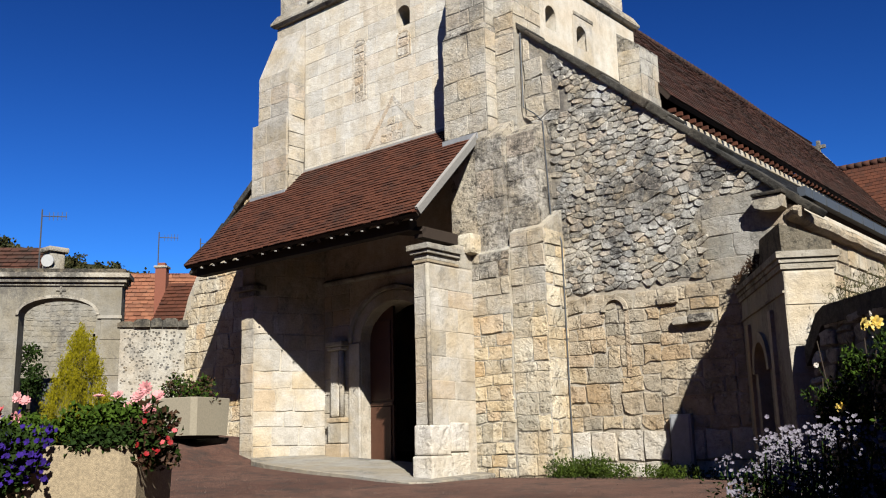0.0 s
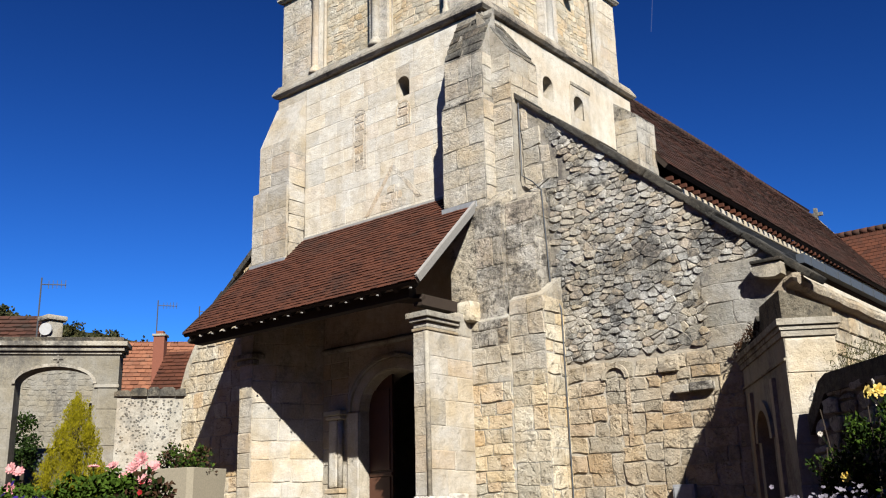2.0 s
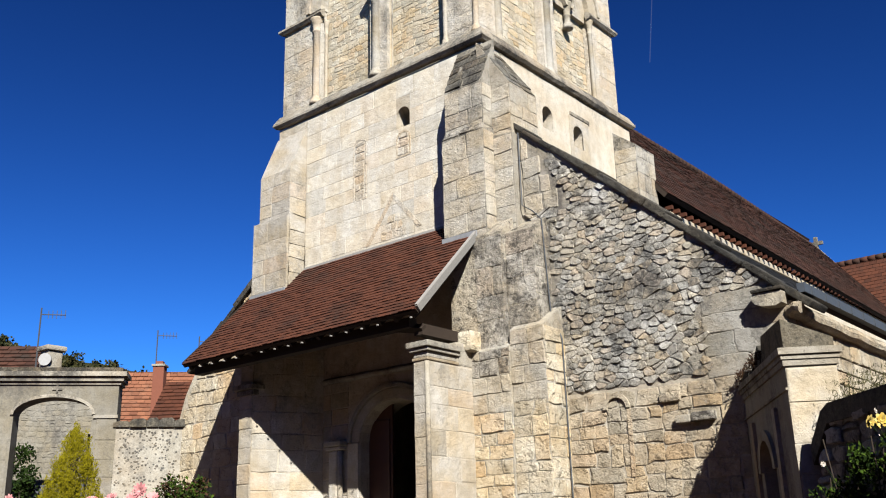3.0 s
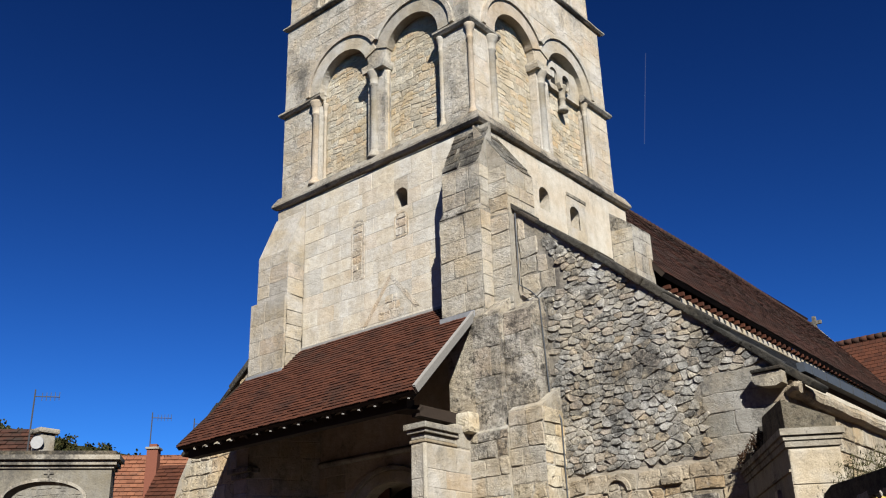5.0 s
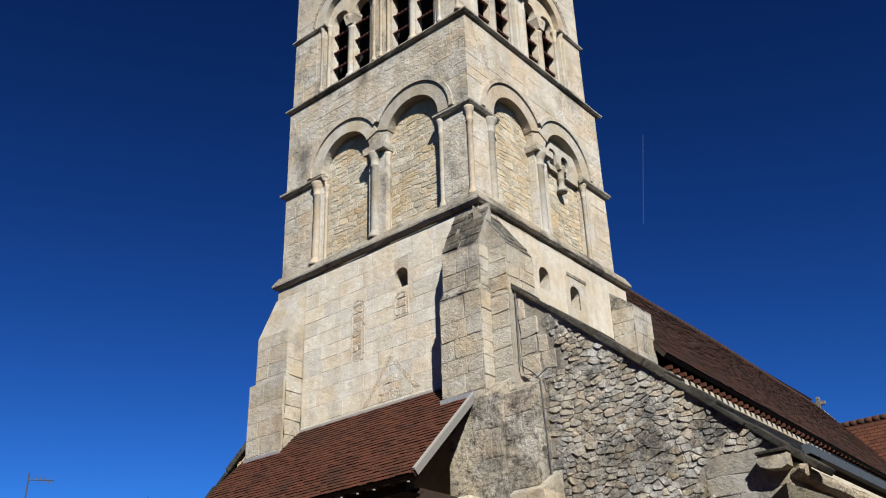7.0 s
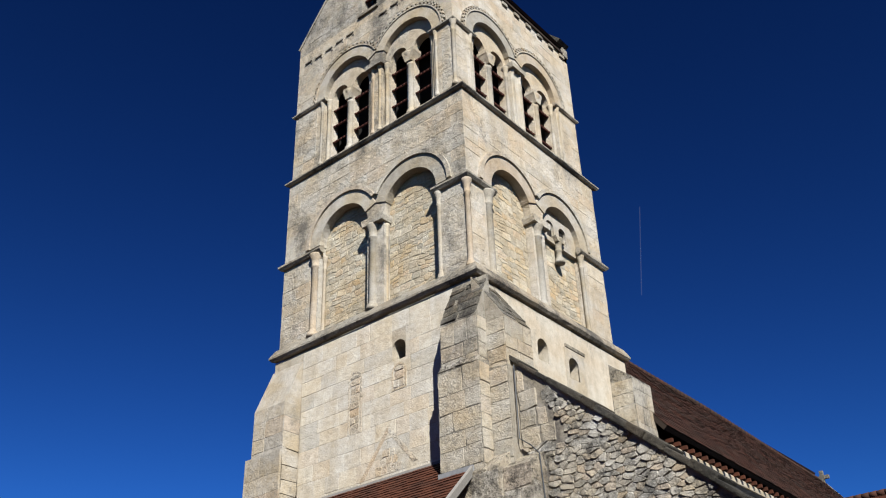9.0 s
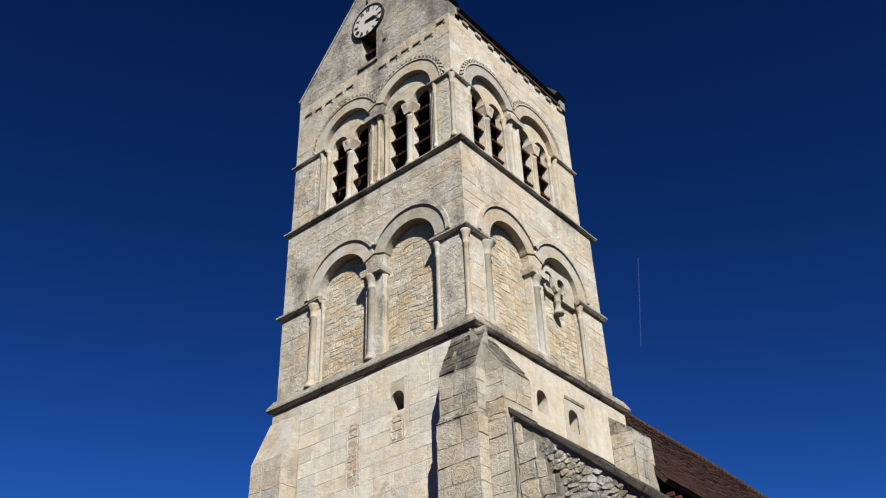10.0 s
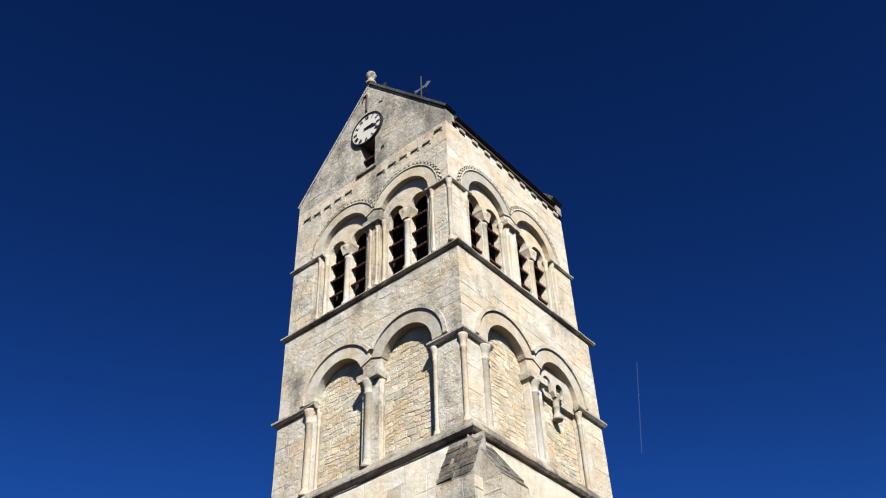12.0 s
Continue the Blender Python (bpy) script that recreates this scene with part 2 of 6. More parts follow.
def moulding(frame_m, u0, u1, v, height, out, slope=0.5, mitre=(0, 0)):
    """A string course with a weathered top and an undercut, along a wall."""
    prof = [(0, -height), (out * 0.55, -height * 0.9), (out, -height * 0.45), (out, -height * 0.1), (out * 0.1, height * slope), (0, height * slope)]
    bm = bmesh.new()
    n = max(2, int((u1 - u0) / 0.35))
    rings = []
    rg = random.Random(int(v * 100) + int(u0 * 10))
    for k in range(n + 1):
        u = u0 + (u1 - u0) * k / n
        w = 1 + rg.uniform(-0.10, 0.06)
        if k in (0, n):
            w = 1.0
        cut_u = -mitre[0] if k == 0 else mitre[1] if k == n else 0
        rings.append([bm.verts.new((u + cut_u * a, v + b + (0 if k in (0, n) else rg.uniform(-0.008, 0.008)), a * w - 0.03 if a == 0 else a * w)) for a, b in prof])
    m = len(prof)
    for a, b in zip(rings, rings[1:]):
        for k in range(m):
            bm.faces.new((a[k], b[k], b[(k + 1) % m], a[(k + 1) % m]))
    bm.faces.new(rings[0])
    bm.faces.new(rings[-1][::-1])
    bmesh.ops.recalc_face_normals(bm, faces=bm.faces[:])
    bm.transform(frame_m)
    return bm


# ---- stones laid one by one ----
def unit_stone(name, seed, material, chamfer=0.028, worn=0.03):
    """A dressed block one metre wide and high, proud by one metre, with worn arrises."""
    rg = random.Random(seed)
    j = lambda a: rg.uniform(-a, a)
    ring0 = [(-0.5, -0.5, -0.6), (0.5, -0.5, -0.6), (0.5, 0.5, -0.6), (-0.5, 0.5, -0.6)]
    ring1 = [(x + j(worn), y + j(worn), 0.5 + j(0.25)) for x, y, _ in ring0]
    ring2 = [(x * (1 - 2 * chamfer) + j(worn), y * (1 - 2.6 * chamfer) + j(worn), 1 + j(0.3)) for x, y, _ in ring0]
    mid = [(j(0.2), j(0.2), 1 + j(0.45))]
    faces = [(k, (k + 1) % 4, 4 + (k + 1) % 4, 4 + k) for k in range(4)]
    faces += [(4 + k, 4 + (k + 1) % 4, 8 + (k + 1) % 4, 8 + k) for k in range(4)]
    faces += [(8 + k, 8 + (k + 1) % 4, 12) for k in range(4)]
    me = bpy.data.meshes.new(name)
    me.from_pydata(ring0 + ring1 + ring2 + mid, [], faces)
    me.materials.append(material)
    return me


STONE_SETS = {}


def stones(frame_m, cells, material, parent, proud=0.02, limit=300, joint=0.012, name="stone", worn=0.03, near=None):
    """Lays blocks (u0, u1, v0, v1) on a wall: the first `limit` as objects of their own, the rest joined."""
    key = (material.name, worn)
    if key not in STONE_SETS:
        STONE_SETS[key] = [unit_stone("stone", 11 * k + 3, material, worn=worn) for k in range(8)]
    kinds = STONE_SETS[key]
    rg = random.Random(len(cells) + int(proud * 1e4))
    if near:
        cells = sorted(cells, key=near)
    verts, faces = [], []
    for k, (u0, u1, v0, v1) in enumerate(cells):
        me = rg.choice(kinds)
        d = proud * rg.uniform(0.5, 1.4)
        m = frame_m @ Matrix.Translation(((u0 + u1) / 2, (v0 + v1) / 2, 0)) @ Matrix.Diagonal((u1 - u0 - joint, v1 - v0 - joint, d, 1))
        if k < limit:
            ob = new(name, me)
            ob.parent = parent
            ob.matrix_world = m
        else:
            b = len(verts)
            verts += [tuple(m @ v.co) for v in me.vertices]
            faces += [tuple(b + q for q in p.vertices) for p in me.polygons]
    if verts:
        me = bpy.data.meshes.new("stonework")
        me.from_pydata(verts, [], faces)
        me.materials.append(material)
        ob = new("stonework", me)
        ob.parent = parent
        ob["kind"] = "stuff"


def stone_shape(cell, amp, proud, joint, rg):
    """One irregular stone: its outline follows a warped grid, so that neighbours fit; the face is rough-hewn."""
    u0, u1, v0, v1 = cell

    def warp(u, v):
        a = noise.noise((u * 1.3, v * 1.3, 2.0)), noise.noise((u * 1.1, v * 1.7, 9.0))
        b = noise.noise((u * 7.0, v * 7.0, 4.0)), noise.noise((u * 7.0, v * 7.0, 13.0))
        return u + amp * (0.9 * a[0] + 1.3 * b[0]), v + amp * (1.6 * a[1] + 1.0 * b[1])
    uu = [u0, u0 * 0.6 + u1 * 0.4, u1]
    vv = [v0, v0 * 0.45 + v1 * 0.55, v1]
    ring = [(uu[0], vv[0]), (uu[1], vv[0]), (uu[2], vv[0]), (uu[2], vv[1]), (uu[2], vv[2]), (uu[1], vv[2]), (uu[0], vv[2]), (uu[0], vv[1])]
    ring = [warp(*p) for p in ring]
    cu, cv = sum(p[0] for p in ring) / 8, sum(p[1] for p in ring) / 8
    hu, hv = max(0.02, (u1 - u0) / 2), max(0.02, (v1 - v0) / 2)
    fu, fv = max(0.5, 1 - joint / hu / 2), max(0.5, 1 - joint / hv / 2)
    # corners are knocked off
    knock = 0.985 if amp < 0.04 else 0.9
    chip = min(0.05, proud * 2.2)
    ring = [(cu + (x - cu) * fu * (knock if k % 2 == 0 else 1.0), cv + (y - cv) * fv * (knock if k % 2 == 0 else 1.0)) for k, (x, y) in enumerate(ring)]
    ring = [(x + (cu - x) * c, y + (cv - y) * c) for (x, y), c in ((p, rg.random() ** 3 * chip / max(hu, hv)) for p in ring)]
    d = proud * rg.uniform(0.5, 1.4)
    tu, tv = rg.uniform(-0.35, 0.35) * d / hu, rg.uniform(-0.35, 0.35) * d / hv
    dressed = amp < 0.04
    inset = min(0.3, 0.007 / min(hu, hv) + 0.015) if dressed else min(0.25, 0.008 / min(hu, hv) + 0.03)
    verts = [(x, y, -0.04) for x, y in ring]
    verts += [(x, y, d * (0.8 if dressed else 0.72) + tu * (x - cu) * 0.6 + tv * (y - cv) * 0.6) for x, y in ring]
    verts += [(cu + (x - cu) * (1 - inset), cv + (y - cv) * (1 - inset), d * rg.uniform(0.85, 1.15) + tu * (x - cu) + tv * (y - cv)) for x, y in ring]
    verts.append((cu + rg.uniform(-0.25, 0.25) * hu, cv + rg.uniform(-0.25, 0.25) * hv, d * rg.uniform(0.85, 1.35)))
    faces = []
    for k in range(8):
        j = (k + 1) % 8
        faces += [(k, j, 8 + j, 8 + k), (8 + k, 8 + j, 16 + j, 16 + k), (16 + k, 16 + j, 24)]
    return verts, faces


def rubble(frame_m, cells, mat, parent, rg, proud=0.05, limit=280, amp=0.05, joint=0.014, name="rubble_stone"):
    """Close-packed irregular stones on a wall: the first ones singly, the rest in one mesh."""
    verts, faces = [], []
    for k, c in enumerate(cells):
        v, f = stone_shape(c, amp, proud, joint, rg)
        if k < limit:
            me = bpy.data.meshes.new(name)
            me.from_pydata([tuple(frame_m @ Vector(p)) for p in v], [], f)
            me.materials.append(mat)
            new(name, me).parent = parent
        else:
            b = len(verts)
            verts += [tuple(frame_m @ Vector(p)) for p in v]
            faces += [tuple(b + q for q in g) for g in f]
    if verts:
        me = bpy.data.meshes.new(name + "work")
        me.from_pydata(verts, [], faces)
        me.materials.append(mat)
        ob = new(name + "work", me)
        ob.parent = parent
        ob["kind"] = "stuff"


def patchwork(u0, u1, v0, v1, heights, widths, rg):
    """Cells of broken coursing: beds run through short panels only, so that no joint crosses the whole wall."""
    out, v = [], v0
    while v < v1 - 0.05:
        h = rg.uniform(2.2, 3.4) * heights[1]
        if v1 - v - h < heights[1] * 1.2:
            h = v1 - v
        u = u0
        while u < u1 - 0.02:
            w = rg.uniform(1.3, 2.6) * widths[1]
            if u1 - u - w < widths[1]:
                w = u1 - u
            out += courses(lambda a, b, lo=u, hi=u + w: [(lo, hi)], v, v + h, heights, widths, rg)
            u += w
        v += h
    return out


def fieldstones(u0, u1, v0, v1, su, sv, inside, rg, drop=0.16):
    """Close-packed rounded cells round scattered seeds, wider than high; each is a ring of (u, v)."""
    seeds = {}
    for j in range(int((v1 - v0) / sv) + 2):
        for k in range(int((u1 - u0) / su) + 2):
            if rg.random() > drop:
                seeds[k, j] = (u0 + (k - 0.5 + 0.5 * (j % 2) + rg.uniform(-0.46, 0.46)) * su, v0 + (j - 0.5 + rg.uniform(-0.42, 0.42)) * sv)
    out = []
    for (k, j), (a, b) in seeds.items():
        if not inside(a, b):
            continue
        ring = [(-1.5, -1.5), (1.5, -1.5), (1.5, 1.5), (-1.5, 1.5)]
        for dj in (-2, -1, 0, 1, 2):
            for dk in (-2, -1, 0, 1, 2):
                q = seeds.get((k + dk, j + dj))
                if q is None or (dj == 0 and dk == 0):
                    continue
                nx, ny = (q[0] - a) / su, (q[1] - b) / sv
                lim = (nx * nx + ny * ny) / 2
                cutring = []
                for (x, y), (x2, y2) in zip(ring, ring[1:] + ring[:1]):
                    d, d2 = x * nx + y * ny - lim, x2 * nx + y2 * ny - lim
                    if d <= 0:
                        cutring.append((x, y))
                    if d * d2 < 0:
                        t = d / (d - d2)
                        cutring.append((x + (x2 - x) * t, y + (y2 - y) * t))
                ring = cutring
                if len(ring) < 3:
                    break
            if len(ring) < 3:
                break
        if len(ring) >= 3:
            out.append([(a + x * su, b + y * sv) for x, y in ring])
    return out


def lay_fieldstones(frame_m, rings, mat, parent, rg, proud=0.05, joint=0.02, limit=280, name="rubble_stone"):
    """Builds rounded rubble stones out of rings: the first ones singly, the rest in one mesh."""
    verts, faces = [], []
    for k, ring in enumerate(rings):
        cu, cv = sum(p[0] for p in ring) / len(ring), sum(p[1] for p in ring) / len(ring)
        soft = []
        for (x, y), (x2, y2) in zip(ring, ring[1:] + ring[:1]):
            t = rg.uniform(0.12, 0.27)
            soft += [(x + (x2 - x) * t, y + (y2 - y) * t), (x2 + (x - x2) * t, y2 + (y - y2) * t)]
        size = max(0.03, min(math.hypot(x - cu, y - cv) for x, y in soft))
        f = max(0.6, 1 - joint * rg.uniform(0.3, 1.1) / size / 2)
        soft = [(cu + (x - cu) * f, cv + (y - cv) * f) for x, y in soft]
        d = proud * rg.uniform(0.5, 1.4)
        tu, tv = rg.uniform(-0.2, 0.2), rg.uniform(-0.25, 0.15)
        n = len(soft)
        inset = rg.uniform(0.84, 0.94)
        pts = [(x, y, -0.02) for x, y in soft]
        pts += [(x, y, d * rg.uniform(0.6, 0.8)) for x, y in soft]
        pts += [(cu + (x - cu) * inset, cv + (y - cv) * inset, max(d * 0.6, d * rg.uniform(0.85, 1.1) + tu * (x - cu) + tv * (y - cv))) for x, y in soft]
        pts.append((cu, cv, d * rg.uniform(0.95, 1.2)))
        fs = []
        for q in range(n):
            r = (q + 1) % n
            fs += [(q, r, n + r, n + q), (n + q, n + r, 2 * n + r, 2 * n + q), (2 * n + q, 2 * n + r, 3 * n)]
        pts = [tuple(frame_m @ Vector(p)) for p in pts]
        if k < limit:
            me = bpy.data.meshes.new(name)
            me.from_pydata(pts, [], fs)
            me.materials.append(mat)
            new(name, me).parent = parent
        else:
            base = len(verts)
            verts += pts
            faces += [tuple(base + i for i in g) for g in fs]
    if verts:
        me = bpy.data.meshes.new(name + "work")
        me.from_pydata(verts, [], faces)
        me.materials.append(mat)
        ob = new(name + "work", me)
        ob.parent = parent
        ob["kind"] = "stuff"


def wavy_cells(spans, v0, v1, heights, widths, rg):
    """Courses in which some stones are split in two, one over the other."""
    out = []
    for u0, u1, a, b in courses(spans, v0, v1, heights, widths, rg):
        if rg.random() < 0.25 and b - a > 0.13:
            m = a + (b - a) * rg.uniform(0.35, 0.65)
            out += [(u0, u1, a, m), (u0, u1, m, b)]
        else:
            out.append((u0, u1, a, b))
    return out


def courses(spans, v0, v1, heights, widths, rg):
    """Cells of coursed stone between v0 and v1; spans(a, b) gives the free (u0, u1) stretches of a course."""
    cells, v = [], v0
    while v < v1 - 0.06:
        h = rg.uniform(*heights)
        if v1 - v - h < heights[0] * 0.6:
            h = v1 - v
        for u0, u1 in spans(v, v + h):
            u = u0
            while u < u1 - 0.02:
                w = rg.uniform(*widths)
                if u1 - u - w < widths[0] * 0.7:
                    w = u1 - u
                cells.append((u, u + w, v, v + h))
                u += w
        v += h
    return cells


# ---- ground ----
def ground_z(x, y):
    """The forecourt: it falls away from the church towards the west and rises to the north."""
    soft = 0.5 * (-y - 2.0 + math.sqrt((y + 2.0) ** 2 + 1.2))
    t = min(1.0, max(0.0, (-x - 5.0) / 2.4))
    z = 0.87 - 0.036 * soft + 0.06 * min(4.7, max(0.0, -x - 0.3)) + 0.6 * t * t * (3 - 2 * t) + 0.06 * min(20.0, max(0.0, -x - 7.4))
    return z + 0.02 * noise.noise((x * 0.4, y * 0.4, 0))


def make_ground():
    m = Mat("reddish_gravel_tarmac", 0.95)
    big = m.noise(0.45, 6, 0.65)
    c = m.mix(m.ramp(big, (0.4, (0, 0, 0)), (0.6, (1, 1, 1))), (0.062, 0.031, 0.022), (0.098, 0.054, 0.039))
    c = m.mix(0.8, c, m.ramp(m.noise(38, 5, 0.85), (0.3, (0.38, 0.35, 0.33)), (0.7, (1.4, 1.36, 1.32))), "MULTIPLY")
    c = m.mix(0.6, c, m.ramp(m.noise(7, 8, 0.75), (0.35, (0.5, 0.47, 0.45)), (0.6, (1.15, 1.12, 1.1))), "MULTIPLY")
    c = m.mix(m.ramp(m.noise(1.9, 9, 0.75), (0.50, (0, 0, 0)), (0.62, (0.85, 0.85, 0.85))), c, (0.030, 0.020, 0.016))
    c = m.mix(m.ramp(m.noise(3.1, 10, 0.8), (0.60, (0, 0, 0)), (0.68, (0.5, 0.5, 0.5))), c, (0.15, 0.115, 0.088))
    m.colour(c)
    m.bump(m.math("ADD", m.noise(55, 4, 0.8), m.noise(6, 5, 0.6)), 0.8, 0.03)
    bm = bmesh.new()
    xs = [-1500, -600, -250, -120, -60, -40] + [-30 + 0.75 * k for k in range(60)] + [16, 22, 30, 60, 150, 500, 1500]
    ys = [-1500, -500, -150, -60, -35] + [-22 + 0.75 * k for k in range(34)] + [5, 8, 14, 25, 45, 90, 200, 600, 1500]
    grid = [[bm.verts.new((x, y, ground_z(max(x, -40), max(min(y, 30), -22)))) for x in xs] for y in ys]
    for a, b in zip(grid, grid[1:]):
        for k in range(len(xs) - 1):
            f = bm.faces.new((a[k], a[k + 1], b[k + 1], b[k]))
            f.smooth = True
    ob = part("ground", bm, m.m, None)
    tagged(ob, "reddish-brown gravelled tarmac forecourt sloping up to the church", "ground", kind="structure")


make_ground()


# ---- church tower ----
tower = thing("church_tower", "square Romanesque limestone bell tower with blind arcades and saddleback gable", "tower")
rgT = random.Random(21)
X0, X1, YB = -6.56, 0.0, 6.25          # lower stage
ST2 = (-6.54, -0.17, 0.08, 6.06)       # x0, x1, y0, y1 of the blind-arcade stage
ST3 = (-6.53, -0.40, 0.15, 6.02)       # belfry stage

# lower stage
W_HOLE = (-2.29, 0.2, 10.48, 10.80)
DOOR = (-2.68, 0.97, 1.05, 3.66, 14, 0.82)
west_wall = part("west_wall", slab(W(0), [(X0, 0.3), (X1, 0.3), (X1, 11.75), (X0, 11.75)], [arch_ring(*W_HOLE), arch_ring(*DOOR)], -0.7, 0.0), WARM_MORTAR, tower)
S_HOLES = [(2.40, 0.21, 10.50, 10.87), (3.66, 0.22, 10.43, 10.78)]
south_wall = part("south_wall", slab(S(0), [(0.7, 0.3), (YB, 0.3), (YB, 11.75), (0.7, 11.75)], [arch_ring(*h) for h in S_HOLES], -0.7, 0.0), RENDER, tower)
part("north_wall", boxed(X0, X0 + 0.7, 0.7, YB, 0.3, 11.75), ASHLAR, tower)
part("east_wall", boxed(X0 + 0.7, X1 - 0.7, YB - 0.7, YB, 0.3, 11.75), ASHLAR, tower)
part("floor_slab", boxed(X0 + 0.7, X1 - 0.7, 0.7, YB - 0.7, 11.4, 11.7), DARK, tower)


def west_spans(a, b):
    out, cuts = [], []
    if b > W_HOLE[2] + 0.03 and a < W_HOLE[3] + 0.17:
        cuts.append((W_HOLE[0] - 0.205, W_HOLE[0] + 0.205))
    u = -5.5
    for c0, c1 in cuts:
        out.append((u, c0))
        u = c1
    out.append((u, -0.66))
    return out


stones(W(0), courses(west_spans, 7.3, 11.7, (0.31, 0.40), (0.34, 0.72), rgT), PALE_ASHLAR, west_wall, 0.004, joint=0.006, worn=0.02)
part("stone_lintel", boxed(-0.02, 0.03, 3.35, 4.2, 11.22, 11.3), MOULD, tower)
part("patch_frame", slab(S(0), [(3.3, 10.1), (4.15, 10.1), (4.15, 11.2), (3.3, 11.2)], [arch_ring(*S_HOLES[1])], -0.02, 0.02), ASHLAR, tower)

# string course between lower stage and arcade
part("string_course", moulding(W(0), X0, X1, 11.92, 0.14, 0.13, 1.4, (1, 1)), MOULD, tower, "dark weathered stone string course")
part("string_course", moulding(S(0), 0, YB, 11.92, 0.14, 0.13, 1.4, (1, 1)), MOULD, tower, "dark weathered stone string course")


def column(at, h, r=0.11, parent=tower, cap=0.36, mat=ASHLAR):
    """An attached colonnette: base, shaft and carved capital."""
    bm = lathe([(r * 1.7, 0), (r * 1.7, 0.06), (r * 1.45, 0.09), (r * 1.5, 0.13), (r * 1.05, 0.17), (r, 0.24), (r, h - cap - 0.05), (r * 1.2, h - cap - 0.03), (r * 1.2, h - cap + 0.01), (r * 1.02, h - cap + 0.03), (r * 1.25, h - cap * 0.5), (r * 1.8, h - 0.04), (r * 1.8, h)], at, 14)
    return part("column", bm, mat, parent)


def plate_arches(frame_m, u0, u1, v0, v1, arches, depth, name, mat):
    """A wall plate whose bottom edge is cut by round arches."""
    ring = [(u0, v0)]
    for uc, half, spring in arches:
        ring += [(uc - half, v0)] + [(uc - half * math.cos(a), spring + half * math.sin(a)) for a in [math.pi * k / 16 for k in range(17)]] + [(uc + half, v0)]
    ring += [(u1, v0), (u1, v1), (u0, v1)]
    return part(name, slab(frame_m, ring, [], -depth, 0), mat, tower)


# blind-arcade stage
x0, x1, y0, y1 = ST2
Z2, Z2B = 12.1, 17.3
ARC_W = [(-4.28, 0.88, 14.76), (-1.95, 0.88, 14.76)]
ARC_S = [(1.85, 0.85, 14.76), (4.08, 0.85, 14.76)]
plate_arches(W(y0), x0, x1, Z2, Z2B, ARC_W, 0.21, "arcade_wall", FAR_GREY)
plate_arches(S(x1), y0 + 0.21, y1, Z2, Z2B, ARC_S, 0.21, "arcade_wall", FAR_CREAM)
core = part("arcade_backing", boxed(x0, x1 - 0.225, y0 + 0.225, y1, 11.6, Z2B), GOLD_RUBBLE, tower)
for fm, arcs in ((W(y0 + 0.225), ARC_W), (S(x1 - 0.225), ARC_S)):
    for uc, half, spring in arcs:
        def in_arch(a, b, uc=uc, half=half, spring=spring):
            top = max(0.0, (b + a) / 2 - spring)
            w = half + 0.05 if top <= 0 else (math.sqrt(max(0.0, (half + 0.1) ** 2 - top ** 2)))
            return [(uc - w, uc + w)] if w > 0.12 else []
        rubble(fm, wavy_cells(in_arch, 12.1, 15.7, (0.11, 0.22), (0.14, 0.38), rgT), GOLD_RUBBLE, core, rgT, 0.009, limit=75, amp=0.055, joint=0.004)
for fm, arcs in ((W(y0), ARC_W), (S(x1), ARC_S)):
    for uc, half, spring in arcs:
        lift = 0.004 if uc == arcs[0][0] else 0.0
        for name, r0, r1, front, mat, label in (("archivolt", half - 0.02, half + 0.36, 0.03 + lift, ASHLAR, ""), ("hood_mould", half + 0.36, half + 0.47, 0.08 + lift, FAR_GREY, "weathered hood mould")):
            meet = math.acos(min(1.0, (arcs[1][0] - arcs[0][0]) / 2 / r1))
            a0, a1 = (meet, math.pi) if uc == arcs[0][0] else (0.0, math.pi - meet)
            part(name, arch_band(fm, uc, spring, r0, r1, -0.21, front, a0=a0, a1=a1), mat, tower, label)


def capital_block(frame_m, uc, v, w, out, h=0.2):
    bm = slab(frame_m, [(uc - w, v), (uc + w, v), (uc + w * 1.12, v + h * 0.6), (uc + w * 1.12, v + h), (uc - w * 1.12, v + h), (uc - w * 1.12, v + h * 0.6)], [], -0.34, out)
    return part("impost", bm, FAR_GREY, tower, "moulded stone impost")


for (fm, arcs, side) in ((W(y0), ARC_W, "w"), (S(x1), ARC_S, "s")):
    a, b = arcs
    jambs = [a[0] - a[1], (a[0] + a[1] + b[0] - b[1]) / 2, b[0] + b[1]]
    for k, u in enumerate(jambs):
        if k == 0:
            column(fm @ Vector((u - 0.13, 12.1, 0.0)), 2.42, 0.1)
            column(fm @ Vector((u + 0.05, 12.1, -0.16)), 2.36, 0.045)
        elif k == 1:
            column(fm @ Vector((u - 0.08, 12.1, 0.0)), 2.42, 0.105)
            column(fm @ Vector((u + 0.26, 12.1, -0.12)), 2.36, 0.045)
            capital_block(fm, u, 14.5, 0.34, 0.15)
        else:
            column(fm @ Vector((u + 0.02, 12.1, -0.02)), 2.42, 0.06)
    ends = (x0, x1) if side == "w" else (y0, y1)
    part("impost_band", moulding(fm, ends[0], jambs[0] + 0.12, 14.66, 0.15, 0.13, 0.5, (1, 0)), MOULD, tower)
    part("impost_band", moulding(fm, jambs[2] - 0.12, ends[1], 14.66, 0.15, 0.13, 0.5, (0, 1)), MOULD, tower)
